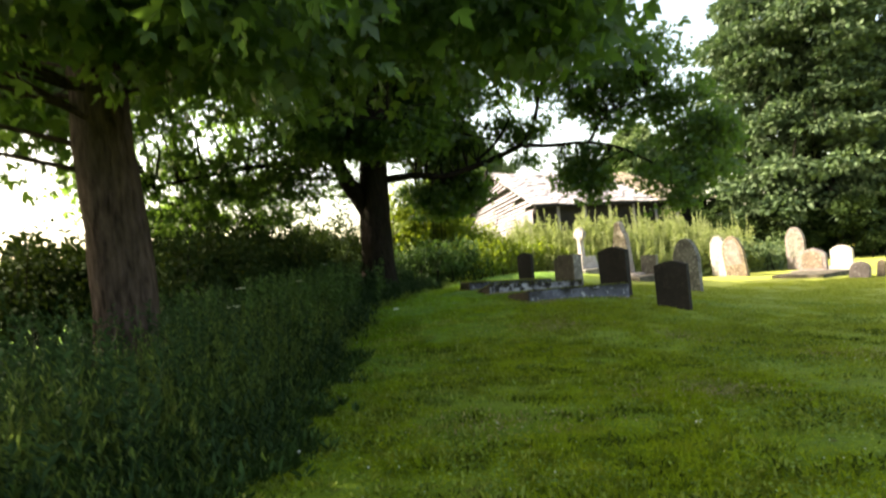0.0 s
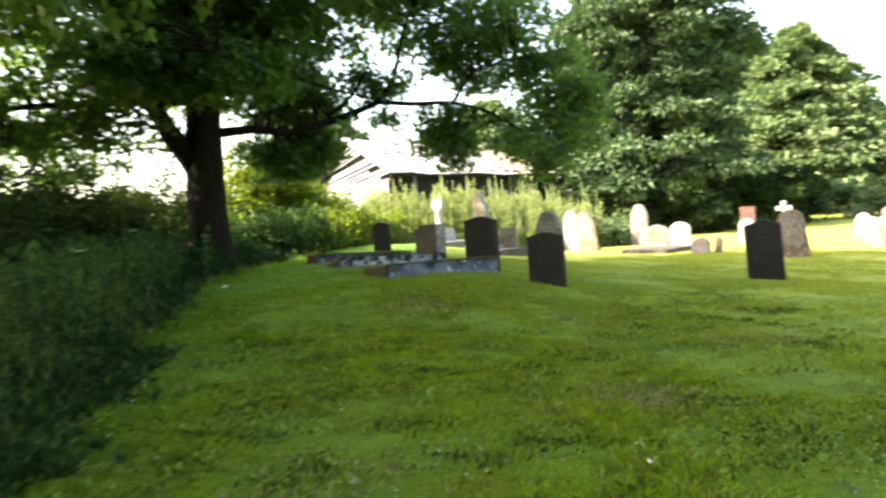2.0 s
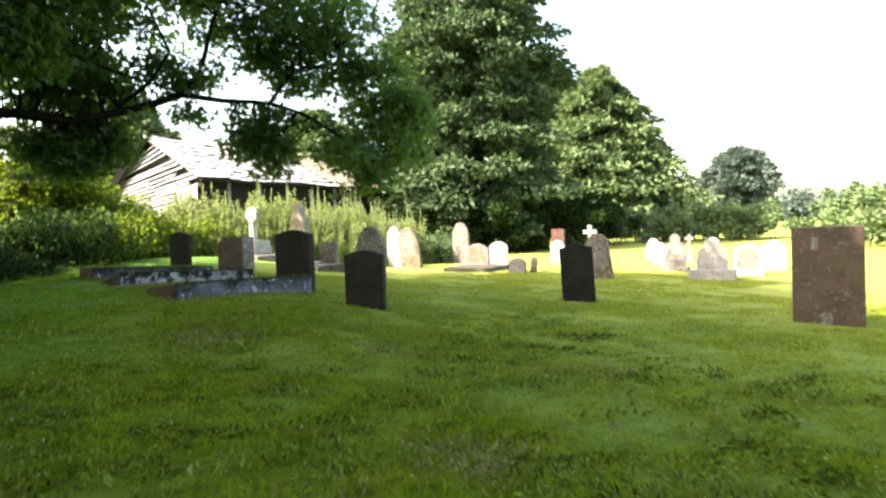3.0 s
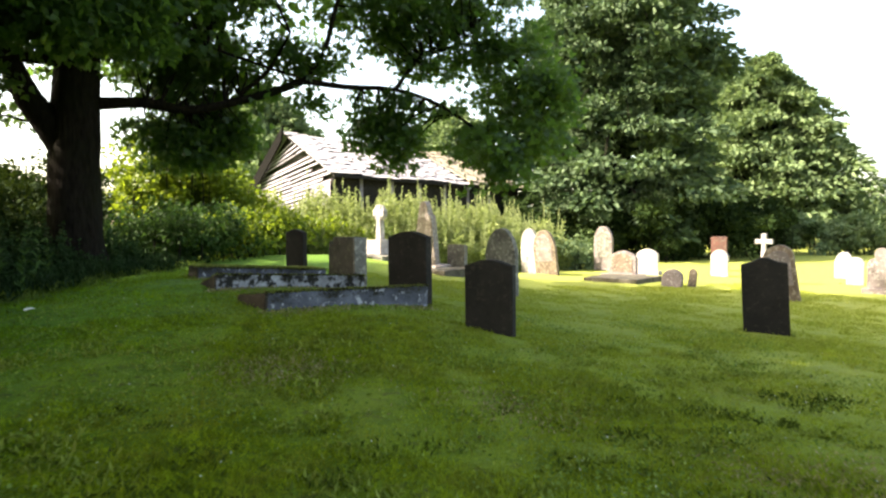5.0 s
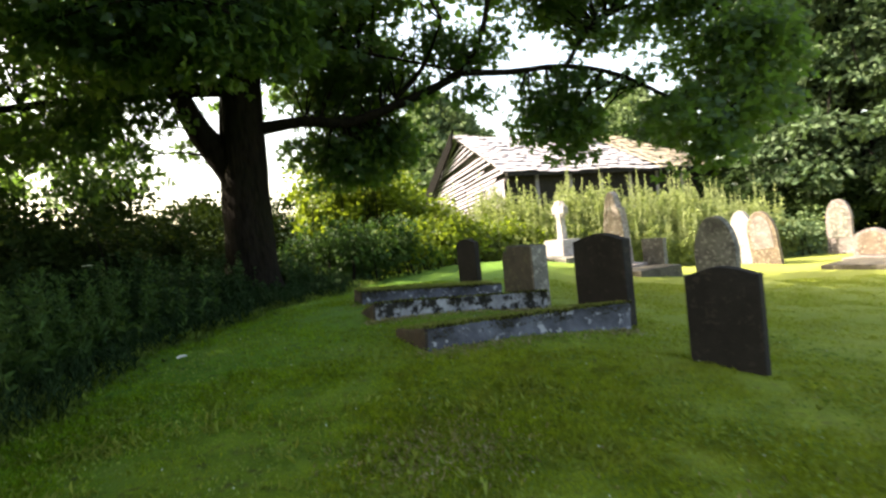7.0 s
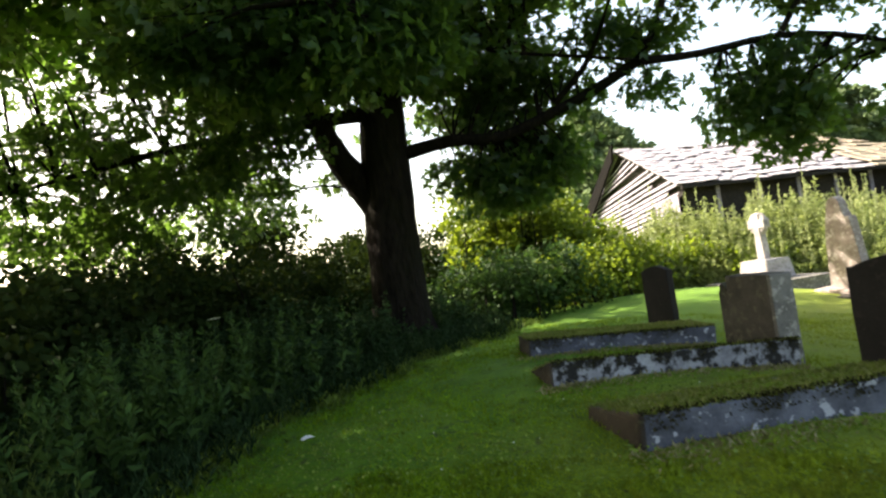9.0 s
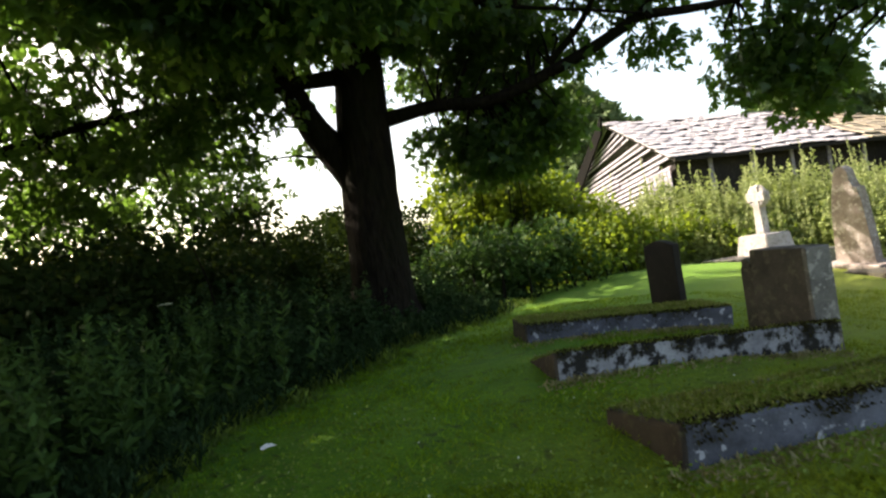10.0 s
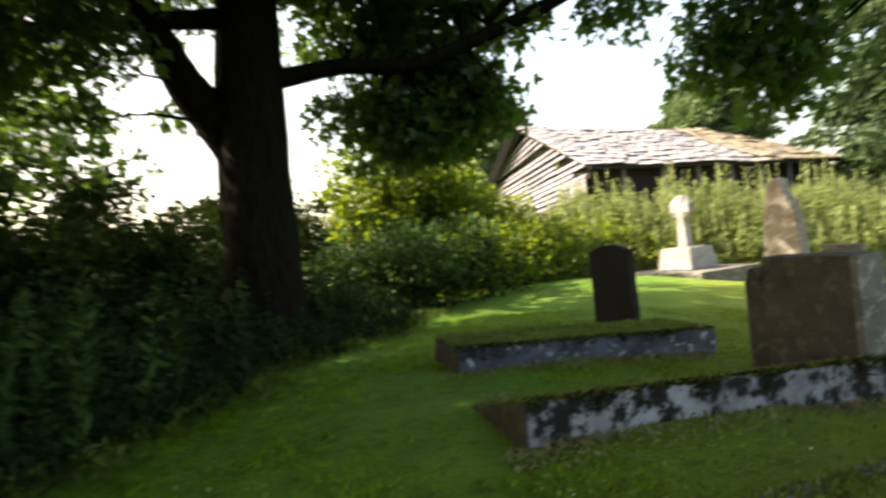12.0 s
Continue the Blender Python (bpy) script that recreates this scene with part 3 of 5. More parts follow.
def first_tree():
    x, y = -3.2, 6.75
    z = ground_at(x, y) - 0.1
    limbs = [
        ([(x, y, z), (-3.22, 6.72, 1.6), (-3.3, 6.7, 3.2), (-3.2, 6.6, 5.0), (-3.0, 6.5, 9.0)], [0.36, 0.31, 0.29, 0.26, 0.1]),
        ([(-3.2, 6.6, 4.6), (-2.0, 6.9, 4.9), (-0.2, 6.8, 4.7), (1.6, 6.2, 3.7)], [0.15, 0.11, 0.07, 0.02]),
        ([(-3.2, 6.6, 4.8), (-2.6, 5.0, 5.2), (-1.6, 3.2, 5.0), (-0.4, 1.5, 4.9)], [0.14, 0.11, 0.07, 0.02]),
        ([(-3.2, 6.6, 4.7), (-4.6, 7.6, 5.2), (-6.4, 8.6, 5.4)], [0.14, 0.10, 0.03]),
        ([(-3.2, 6.6, 5.0), (-2.4, 8.4, 5.2), (-1.2, 10.4, 5.4)], [0.13, 0.09, 0.03]),
        ([(-3.2, 6.6, 4.9), (-4.2, 5.0, 5.0), (-5.8, 3.2, 5.2)], [0.13, 0.09, 0.03]),
    ]
    mid = (-2.8, 6.2, 8.4)
    c = np.concatenate([
        shell(190, mid, (6.2, 6.2, 6.0), 4.4, 0.75),
        # foliage added on the field side to keep sun off the weeds
        shell(260, (-8.8, 8.6, 7.0), (3.6, 7.6, 2.9), 4.3, 0.95),
        # unseen foliage added behind the start of the path, darkens the bank
        shell(230, (-4.6, -0.8, 6.0), (4.2, 3.6, 2.4), 3.8, 0.95),
        spray([(-2.0, 6.9, 4.7), (-0.2, 6.8, 4.5), (1.6, 6.2, 4.0)], 34, 0.7, 0.5),
        spray([(0.4, 6.6, 4.2), (1.3, 6.0, 3.7), (1.8, 5.5, 3.3)], 14, 0.35, 0.1),
        spray([(-2.6, 5.0, 4.6), (-1.6, 4.6, 4.0), (-0.8, 4.2, 3.6)], 20, 0.6, 0.5),
        spray([(-3.8, 5.7, 4.2), (-2.6, 5.5, 3.9), (-1.4, 5.4, 4.0)], 20, 0.34, 0.2),
        spray([(-2.6, 7.8, 5.0), (-2.5, 9.0, 5.1), (-2.4, 10.2, 5.0)], 26, 0.7, 0.3),
        spray([(-4.0, 7.2, 4.0), (-5.4, 8.0, 4.3), (-6.8, 8.8, 4.0)], 24, 0.7, 0.7),
        spray([(-3.6, 6.0, 3.9), (-4.4, 5.0, 3.8), (-5.0, 4.4, 3.4)], 18, 0.6, 0.5),
    ])
    # top: added shells set along sun rays to close bright patches
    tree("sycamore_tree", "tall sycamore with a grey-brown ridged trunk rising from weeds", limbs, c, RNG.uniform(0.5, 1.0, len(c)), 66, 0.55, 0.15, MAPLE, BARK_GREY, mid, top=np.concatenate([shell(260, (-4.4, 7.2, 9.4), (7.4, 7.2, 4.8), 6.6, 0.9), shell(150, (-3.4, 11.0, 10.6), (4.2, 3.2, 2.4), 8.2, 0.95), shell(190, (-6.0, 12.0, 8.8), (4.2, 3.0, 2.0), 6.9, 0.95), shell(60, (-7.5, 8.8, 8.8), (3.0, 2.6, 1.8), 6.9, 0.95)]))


def boughed_tree(name, label, x, y, outline, n, leaf, size, per=70, lumps=5, seed=0.0):
    """A tree of separate drooping boughs with dark gaps between them; outline: heights and reaches."""
    z = ground_at(x, y)
    hs, rs = np.array([o[0] for o in outline]), np.array([o[1] for o in outline])
    top = hs[-1]
    limbs = [([(x, y, z - 0.2), (x + 0.1, y, z + top * 0.3), (x - 0.1, y, z + top * 0.6), (x, y, z + top * 0.96)], [0.03 * top + 0.05, 0.022 * top, 0.015 * top, 0.04])]
    c, rad, out = [], [], []
    for i in range(n):
        f = (i + RNG.random()) / n
        h = hs[0] + (top - hs[0]) * f ** 0.85
        th = i * 2.39996 + RNG.normal() * 0.3 + seed
        r = float(np.interp(h, hs, rs)) * RNG.uniform(0.72, 1.12)
        d = np.array([math.cos(th), math.sin(th), 0.0])
        rise = 0.16 * r
        tip = np.array([x, y, z + h]) + d * r + np.array([0, 0, -0.16 * r])
        mid = np.array([x, y, z + h]) + d * r * 0.55 + np.array([0, 0, rise])
        limbs.append(([(x, y, z + max(h - 0.25 * r, 0.3)), tuple(mid), tuple(tip)], [0.012 * r + 0.03, 0.008 * r + 0.02, 0.015]))
        for k in range(lumps):
            g = 0.50 + 0.5 * (k + RNG.random()) / lumps
            p = mid + (tip - mid) * (g - 0.5) * 2
            side = np.array([-d[1], d[0], 0]) * RNG.normal() * 0.16 * r
            c.append(p + side + np.array([0, 0, RNG.normal() * 0.05 * r - 0.05 * abs(RNG.normal()) * r]))
            rad.append((0.13 + 0.10 * RNG.random()) * r + 0.16)
            out.append(d)
        for k in range(2):
            c.append(np.array([x, y, z + h]) + d * r * RNG.uniform(0.15, 0.55) + RNG.normal(size=3) * 0.08 * r)
            rad.append(0.26 * r + 0.2)
            out.append(d)
    o = np.array([x, y, z - 0.2])
    root = thing(name, pose(*o), label, "tree")
    for i, (P, R) in enumerate(limbs):
        m = 10 if i == 0 else 5
        ln = smooth_line(P, m)
        v, f = tube_arrays(ln - o, np.interp(np.linspace(0, 1, m), np.linspace(0, 1, len(R)), R), 8 if i == 0 else 5, 0.04)
        ob = new("trunk" if i == 0 else "limb", fast_mesh("limb", v, f, BARK, True))
        ob.parent = root
    at, along, L = clump_leaves(np.array(c), np.array(rad), per, 0.30, size, np.array(out))
    crown = new("crown", leaves("crown", at - o, along, L, L * 0.5, leaf, 0.25, 0.35))
    crown.parent = root
    tagged(crown, kind="stuff")
    return root


second_tree()
first_tree()
boughed_tree("chestnut_tree", "tall dark green chestnut with drooping tiers of foliage", 23.8, 38.0, [(1.2, 5.2), (5, 6.4), (9, 5.6), (13, 6.6), (16, 5.4), (19.5, 2.6), (20.8, 0.8)], 104, CYPRESS, 0.42, 84, 5)
boughed_tree("chestnut_tree", "broad chestnut sloping to one side with pale sunlit tiers", 47.9, 50.3, [(1.0, 11.2), (3.8, 10.7), (7.5, 8.7), (11.2, 6.2), (15, 3.2), (17.4, 0.8)], 84, LIME, 0.55, 84, 5, 1.0)
boughed_tree("chestnut_tree", "dark leafy tree standing behind its neighbours", 47.6, 57.0, [(1.9, 7.0), (8.8, 7.5), (13.8, 5.8), (19.0, 1.0)], 52, CYPRESS, 0.58, 60, 5, 2.0)
boughed_tree("distant_tree", "rounded tree far beyond the churchyard, bluish haze in its leaf colour", 77.0, 54.0, [(1.5, 3.2), (4, 4.2), (7, 4.6), (9.5, 3.4), (10.6, 1.2)], 60, HAZY_LEAF, 0.6, 50, 5, 3.0)
boughed_tree("ash_tree", "leafy tree behind the barn", 3.4, 58.0, [(1.5, 3.6), (6, 5.2), (10, 4.2), (13.2, 1.0)], 60, LIME, 0.5, 60, 5, 4.0)
boughed_tree("ash_tree", "leafy tree behind the barn ridge", 20.5, 60.0, [(1.5, 5.0), (6, 6.0), (10, 5.0), (13.0, 1.0)], 60, LIME, 0.5, 60, 5, 5.0)


# ---- undergrowth ----
def plants(name, label, category, spots, tall, per, size, ratio, leaf, upright=0.5, stem=0.006, lean=0.14):
    """Stalks with leaves all the way up; one mesh of stalks, one of leaves."""
    n = len(spots)
    o = np.array([*spots.mean(0), 0.0])
    o[2] = ground_at(o[0], o[1])
    root = thing(name, pose(*o), label, category, kind="stuff")
    z0 = height(spots[:, 0], spots[:, 1])
    base = np.concatenate([spots, z0[:, None] - 0.03], 1)
    top = base + np.concatenate([RNG.normal(size=(n, 2)) * lean * tall[:, None], tall[:, None]], 1)
    side = RNG.normal(size=(n, 3)) * np.array([1, 1, 0])
    side = unit(side) * stem
    v = np.stack([base - side, base + side, top + side * 0.3, top - side * 0.3], 1).reshape(-1, 3)
    f = np.arange(n)[:, None] * 4 + np.arange(4)[None]
    s = new("stalks", fast_mesh("stalks", v - o, f, leaf))
    s.parent = root
    tagged(s, kind="stuff")
    h = RNG.uniform(0.06, 1.0, (n, per, 1))
    at = base[:, None] + (top - base)[:, None] * h
    along = RNG.normal(size=(n, per, 3)) * np.array([1, 1, 0.35])
    along = unit(along) + np.array([0, 0, upright])
    L = size * RNG.uniform(0.6, 1.3, (n, per)) * (1.15 - 0.65 * h[..., 0])
    lv = new("leaves", leaves("leaves", at.reshape(-1, 3) - o, along.reshape(-1, 3), L.ravel(), L.ravel() * ratio, leaf, 0.2, 0.3))
    lv.parent = root
    tagged(lv, kind="stuff")
    return root


def edge_x(y):
    """Where the mown grass ends and the weeds of the bank begin."""
    return np.interp(y, [-4, 3, 6, 11, 14.5, 16.2, 18.0, 20, 22, 24.5, 28], [-1.75, -1.7, -1.6, -1.8, -1.75, -1.35, -0.7, 0.0, 0.9, 2.2, 3.6])


def bank_spots(n, y0, y1, depth, power=1.0):
    y = RNG.uniform(y0, y1, n)
    x = edge_x(y) - depth * RNG.random(n) ** power + 0.14 * RNG.normal(size=n) + 0.13 * np.sin(1.7 * y) + 0.09 * np.sin(4.3 * y + 1)
    return np.stack([x, y], 1)


def undergrowth():
    s = bank_spots(2200, 0.6, 13.0, 3.4, 0.8)
    d = np.clip((edge_x(s[:, 1]) - s[:, 0]) / 1.8, 0.16, 1)
    d = d * np.clip(0.70 + 0.36 * np.sin(2.3 * s[:, 1] + 1.3 * s[:, 0]) + 0.24 * np.sin(5.1 * s[:, 1] - 2.0 * s[:, 0]), 0.22, 1.25)
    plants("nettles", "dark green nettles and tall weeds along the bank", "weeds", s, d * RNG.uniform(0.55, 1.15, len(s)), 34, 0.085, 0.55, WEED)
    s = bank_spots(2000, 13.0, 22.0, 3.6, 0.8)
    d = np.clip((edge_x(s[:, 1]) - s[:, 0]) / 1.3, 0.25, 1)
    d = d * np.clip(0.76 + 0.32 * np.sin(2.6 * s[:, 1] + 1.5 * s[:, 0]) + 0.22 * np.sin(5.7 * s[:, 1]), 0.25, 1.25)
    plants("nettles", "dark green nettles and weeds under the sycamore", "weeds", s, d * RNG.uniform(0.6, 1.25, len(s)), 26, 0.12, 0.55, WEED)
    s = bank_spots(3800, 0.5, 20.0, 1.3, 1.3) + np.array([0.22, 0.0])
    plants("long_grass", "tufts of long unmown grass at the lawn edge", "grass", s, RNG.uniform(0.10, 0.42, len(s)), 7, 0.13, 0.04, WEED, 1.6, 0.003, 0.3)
    s = bank_spots(5200, 0.4, 9.0, 1.5, 1.2) + np.array([0.42, 0.0])
    d = np.clip((edge_x(s[:, 1]) + 0.5 - s[:, 0]) / 1.3, 0.12, 1)
    plants("rank_grass", "long olive-green grass and weeds merging into the lawn", "grass", s, d * RNG.uniform(0.25, 0.75, len(s)), 10, 0.13, 0.06, RANK, 1.2, 0.003, 0.3)
    s = bank_spots(2600, 2.6, 12.0, 1.5, 1.0) + np.array([0.30, 0.0])
    d = np.clip((edge_x(s[:, 1]) + 0.5 - s[:, 0]) / 0.9, 0.15, 1)
    plants("seeding_grass", "pale seeding grass standing among the weeds", "grass", s, d * RNG.uniform(0.45, 0.95, len(s)), 9, 0.10, 0.07, TUFT, 1.8, 0.0025, 0.22)
    s = bank_spots(3000, 1.2, 19.0, 0.9, 0.8) + np.array([0.55, 0.0])
    plants("long_grass", "rough tufts of longer grass straying into the lawn", "grass", s, RNG.uniform(0.05, 0.16, len(s)) * np.clip((edge_x(s[:, 1]) + 0.75 - s[:, 0]) / 0.6, 0.3, 1), 5, 0.07, 0.06, TUFT, 1.5, 0.002, 0.35)
    s = bank_spots(500, 1.0, 10.0, 2.2, 0.9)
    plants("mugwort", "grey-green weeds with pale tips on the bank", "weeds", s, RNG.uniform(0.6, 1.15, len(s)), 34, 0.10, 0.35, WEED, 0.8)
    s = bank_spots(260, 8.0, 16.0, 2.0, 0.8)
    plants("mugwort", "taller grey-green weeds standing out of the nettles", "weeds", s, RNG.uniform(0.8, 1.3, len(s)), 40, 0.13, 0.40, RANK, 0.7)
    n = 2900
    x = RNG.uniform(2.2, 15.0, n)
    y = 26.9 + 4.3 * RNG.random(n) + 0.10 * (x - 8) * (x < 8) + 0.03 * (x - 8) ** 2 * (x > 8)
    tall = np.interp(x, [2, 5, 9, 12, 15], [2.6, 3.05, 3.2, 2.8, 2.0]) * RNG.uniform(0.55, 1.04, n) * np.clip(0.32 + (y - 26.9) * 0.28, 0.30, 1) * (0.92 + 0.10 * np.sin(1.9 * x + 0.8 * y) + 0.08 * np.sin(4.3 * x - y))
    plants("willowherb_thicket", "thicket of tall pale green willowherb in front of the barn", "weeds", np.stack([x, y], 1), tall, 50, 0.25, 0.36, NETTLE, 0.35, 0.012, 0.06)
    k = RNG.integers(0, n, 600)
    plants("willowherb_spikes", "pale flower spikes standing above the willowherb", "weeds", np.stack([x, y], 1)[k], tall[k] + RNG.uniform(0.1, 0.95, 600), 90, 0.16, 0.30, SPIKE, 1.3, 0.014, 0.03)


def hedge(label, line, tall, wide, n, leaf, size, per=80, category="hedge", name="hedge", bulk=1.0):
    """Clumps heaped along a line on the ground."""
    tall = np.atleast_1d(tall)
    ln = smooth_line([(x, y, 0) for x, y in line], 60)
    i = RNG.integers(0, 60, n)
    p = ln[i] + RNG.normal(size=(n, 3)) * np.array([wide, wide, 0]) * 0.5
    f = RNG.random(n) ** 0.7
    g = height(p[:, 0], p[:, 1])
    bumpy = 1 + 0.16 * np.sin(i * 0.55) + 0.10 * np.sin(i * 1.3 + 1)
    p[:, 2] = g + 0.1 + np.interp(i, np.linspace(0, 59, len(tall)), tall) * f * bumpy
    o = np.array([*ln[30][:2], 0])
    o[2] = ground_at(o[0], o[1])
    root = thing(name, pose(*o), label, category)
    items = []
    for c in p[::3]:
        s = np.array([c[0] + RNG.normal() * 0.2, c[1] + RNG.normal() * 0.2, 0])
        s[2] = ground_at(s[0], s[1]) - 0.05
        items.append(tube_arrays(smooth_line([s, (s + c) / 2 + RNG.normal(size=3) * 0.1, c], 5) - o, np.linspace(0.03, 0.008, 5), 4))
    v, fa = join_arrays(items)
    st = new("stems", fast_mesh("stems", v, fa, BARK, True))
    st.parent = root
    tagged(st, kind="stuff")
    at, along, L = clump_leaves(p, RNG.uniform(0.35, 0.65, n) * bulk, per, 0.8, size, unit(RNG.normal(size=(n, 3)) + np.array([0, 0, 0.3])))
    lv = new("leaves", leaves("leaves", at - o, along, L, L * 0.7, leaf))
    lv.parent = root
    tagged(lv, kind="stuff")
    return root


undergrowth()
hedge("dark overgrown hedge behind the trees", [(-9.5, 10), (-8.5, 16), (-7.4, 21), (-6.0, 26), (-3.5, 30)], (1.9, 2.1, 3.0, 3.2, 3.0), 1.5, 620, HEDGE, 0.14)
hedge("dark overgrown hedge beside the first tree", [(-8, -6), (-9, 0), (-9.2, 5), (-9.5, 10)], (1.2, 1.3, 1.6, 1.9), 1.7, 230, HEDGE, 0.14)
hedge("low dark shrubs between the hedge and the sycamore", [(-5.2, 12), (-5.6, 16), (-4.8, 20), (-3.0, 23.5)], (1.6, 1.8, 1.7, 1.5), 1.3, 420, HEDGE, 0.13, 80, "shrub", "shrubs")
hedge("sunlit yellow-green elder bush behind the sycamore", [(-1.6, 27.2), (-0.6, 27.4), (0.6, 27.6), (2.0, 28.0)], (3.0, 4.0, 3.3, 1.6), 1.3, 210, BUSH, 0.16, 80, "bush", "elder_bush")
hedge("yellow-green bramble heaped in front of the barn", [(2.4, 26.8), (3.8, 27.4), (5.6, 27.8), (7.2, 28.0)], (1.2, 1.2, 1.0, 0.7), 1.0, 75, BUSH, 0.13, 80, "bush", "bush")
hedge("green bush at the foot of the bank", [(0.9, 24.4), (1.6, 25.0), (2.6, 25.8)], 1.2, 1.1, 80, BUSH, 0.12, 80, "bush", "bush")
# darker leaf colour stands in for shade on this half of the bush
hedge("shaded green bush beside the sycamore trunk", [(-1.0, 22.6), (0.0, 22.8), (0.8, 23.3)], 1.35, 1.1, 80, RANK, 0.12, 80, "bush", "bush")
hedge("low bramble bush beside the pale headstones", [(14.2, 28.8), (15.2, 29.3), (16.4, 30.0)], 1.1, 1.2, 60, LIME, 0.15, 80, "bush", "bush")
hedge("clipped green hedge on the far side", [(44, 30), (40, 33.5), (34, 38)], 2.2, 2.0, 160, LIME, 0.28)
hedge("pale green hedge beyond the graves", [(30, 10), (33, 14), (38, 19), (46, 26)], 2.6, 2.4, 200, LIME, 0.28)
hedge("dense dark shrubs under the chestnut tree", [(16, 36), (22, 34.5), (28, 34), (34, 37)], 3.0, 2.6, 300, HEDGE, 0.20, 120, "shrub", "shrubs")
# out of view: closes the place and was raised to block horizon light
hedge("unseen hedge added behind the walker to dim low skylight", [(-8, -6), (0, -12), (14, -12), (30, -6), (31, 4), (30, 10)], (4.0, 4.5, 4.0, 3.0, 2.6), 2.4, 420, LIME, 0.28)

hedge("far belt of woodland along the horizon", [(150, -70), (152, 20), (135, 66), (110, 92), (70, 112), (20, 120), (-50, 115), (-110, 70)], (5.0, 5.0, 5.0, 5.5, 6.0, 6.0), 6.0, 620, HAZY_LEAF, 1.1, 60, "woodland", "woodland", 4.0)


# ---- graves ----
SLATE_LABEL = "dark slate headstone with a cambered top on the lawn"
headstone(4.62, 12.06, "camber", 0.65, 0.93, 0.13, SLATE, SLATE_LABEL, 16)
headstone(9.85, 12.80, "peak", 0.69, 1.27, 0.13, SLATE, "dark slate headstone with a peaked top, leaning slightly", 13, -2.5, 2)
headstone(2.72, 18.45, "camber", 0.64, 0.95, 0.11, SLATE, "small dark slate headstone behind a grave kerb", 0)
headstone(4.08, 14.02, "camber", 0.79, 1.10, 0.14, SLATE, "tall dark slate headstone at the head of a kerbed grave", 3)
split = headstone(3.36, 15.38, "flat", 0.66, 0.87, 0.24, MOSSY, "thick weathered split headstone at a kerbed grave", -6)
side_slab = slab("worn", 0.17, 0.80, 0.22, 0.01, 0.008, 5.0)
bmesh.ops.translate(side_slab, verts=side_slab.verts, vec=(-0.435, 0.02, 0))
part("split_piece", side_slab, MOSSY, split, "narrow piece split off by a dark crack")
# paler slab on one side: lichen, plus skylight put into the colour
pale_side = slab("flat", 0.05, 0.86, 0.245, 0.008, 0.006, 8.0)
bmesh.ops.translate(pale_side, verts=pale_side.verts, vec=(0.335, 0, 0))
part("edge_slab", pale_side, GREYSTONE, split, "pale edge, lichen with skylight in its colour")
headstone(7.30, 17.90, "pointed", 0.86, 1.52, 0.14, GREYSTONE, "tall grey headstone with a pointed arch top", 0, 0, 0, None, None)
headstone(7.0, 22.9, "spire", 0.86, 2.08, 0.22, SUNLIT_PINK, "tall worn tan headstone with a broken top", 0, 2, 3, (1.3, 0.16, 0.7))
headstone(7.85, 22.6, "flat", 0.70, 0.90, 0.14, GREYSTONE, "small grey square headstone", 0, 0, 0, (0.85, 0.14, 0.4))
headstone(12.35, 26.85, "pointed", 0.70, 1.76, 0.14, WHITE, "tall white round-topped headstone", 0)
headstone(12.7, 26.0, "pointed", 0.96, 1.72, 0.15, TAN, "leaning tan headstone with a pointed arch top", 0, -5, 3, None, PINK)
headstone(16.27, 27.74, "pointed", 0.84, 1.90, 0.15, PINK, "tall narrow pink headstone with a pointed arch top", 0, 0, 0, None, GREYSTONE)
wide_stone = headstone(14.67, 23.95, "shoulder", 1.05, 1.0, 0.16, PINK, "low wide pink headstone with raised border on a stone base", 0, 0, 0, (1.5, 0.16, 0.6), TAN)
for sw, sd, sz in ((1.7, 0.8, -0.04), (2.05, 1.05, -0.13)):
    step = bmesh.new()
    box(step, -sw / 2, sw / 2, -sd / 2, sd / 2, sz - 0.2, sz + 0.10, 0.02)
    part("step", step, BROWN, wide_stone, "weathered dark stone step")
headstone(16.79, 25.42, "shoulder", 0.86, 1.0, 0.14, WHITE, "bright white low headstone", 0, 0, 0, (1.05, 0.16, 0.4))
headstone(14.2, 20.7, "round", 0.64, 0.56, 0.14, PINK, "small sunken pink headstone leaning back", 0, 3, -14)
headstone(14.75, 20.45, "worn", 0.24, 0.58, 0.14, TAN, "broken tan stone beside the sunken headstone", 10, 5, -6)
headstone(18.65, 23.6, "round", 0.62, 1.0, 0.14, WHITE, "white round-topped headstone in sunlight", 0)
headstone(20.7, 25.9, "flat", 0.63, 1.45, 0.14, RED, "dark red square headstone behind a white one", 0)
headstone(14.54, 16.8, "round", 0.68, 1.41, 0.16, TAN, "leaning tan round-topped headstone with worn face", 4, -8, 3, None, PINK)
headstone(22.1, 21.35, "pointed", 0.58, 0.96, 0.14, WHITE, "small white pointed headstone in sunlight", 0)
headstone(20.3, 19.5, "round", 0.48, 0.89, 0.14, WHITE, "small white round-topped headstone", 0)
headstone(18.5, 17.3, "finial", 0.68, 1.28, 0.16, PINK, "pale headstone with a round finial", 0, 0, 0, (0.9, 0.14, 0.4))
headstone(16.65, 14.5, "finial", 0.84, 1.24, 0.18, WHITE, "ornate white headstone on a wide base", 0, 0, 0, (1.25, 0.3, 0.6))
headstone(18.45, 14.6, "shoulder", 0.76, 0.98, 0.16, WHITE, "white headstone with a dark carved panel", 0, 2, 0, (0.95, 0.14, 0.4), GREYSTONE)
headstone(20.85, 15.2, "round", 0.78, 0.98, 0.16, WHITE, "wide white round-topped headstone", 0)
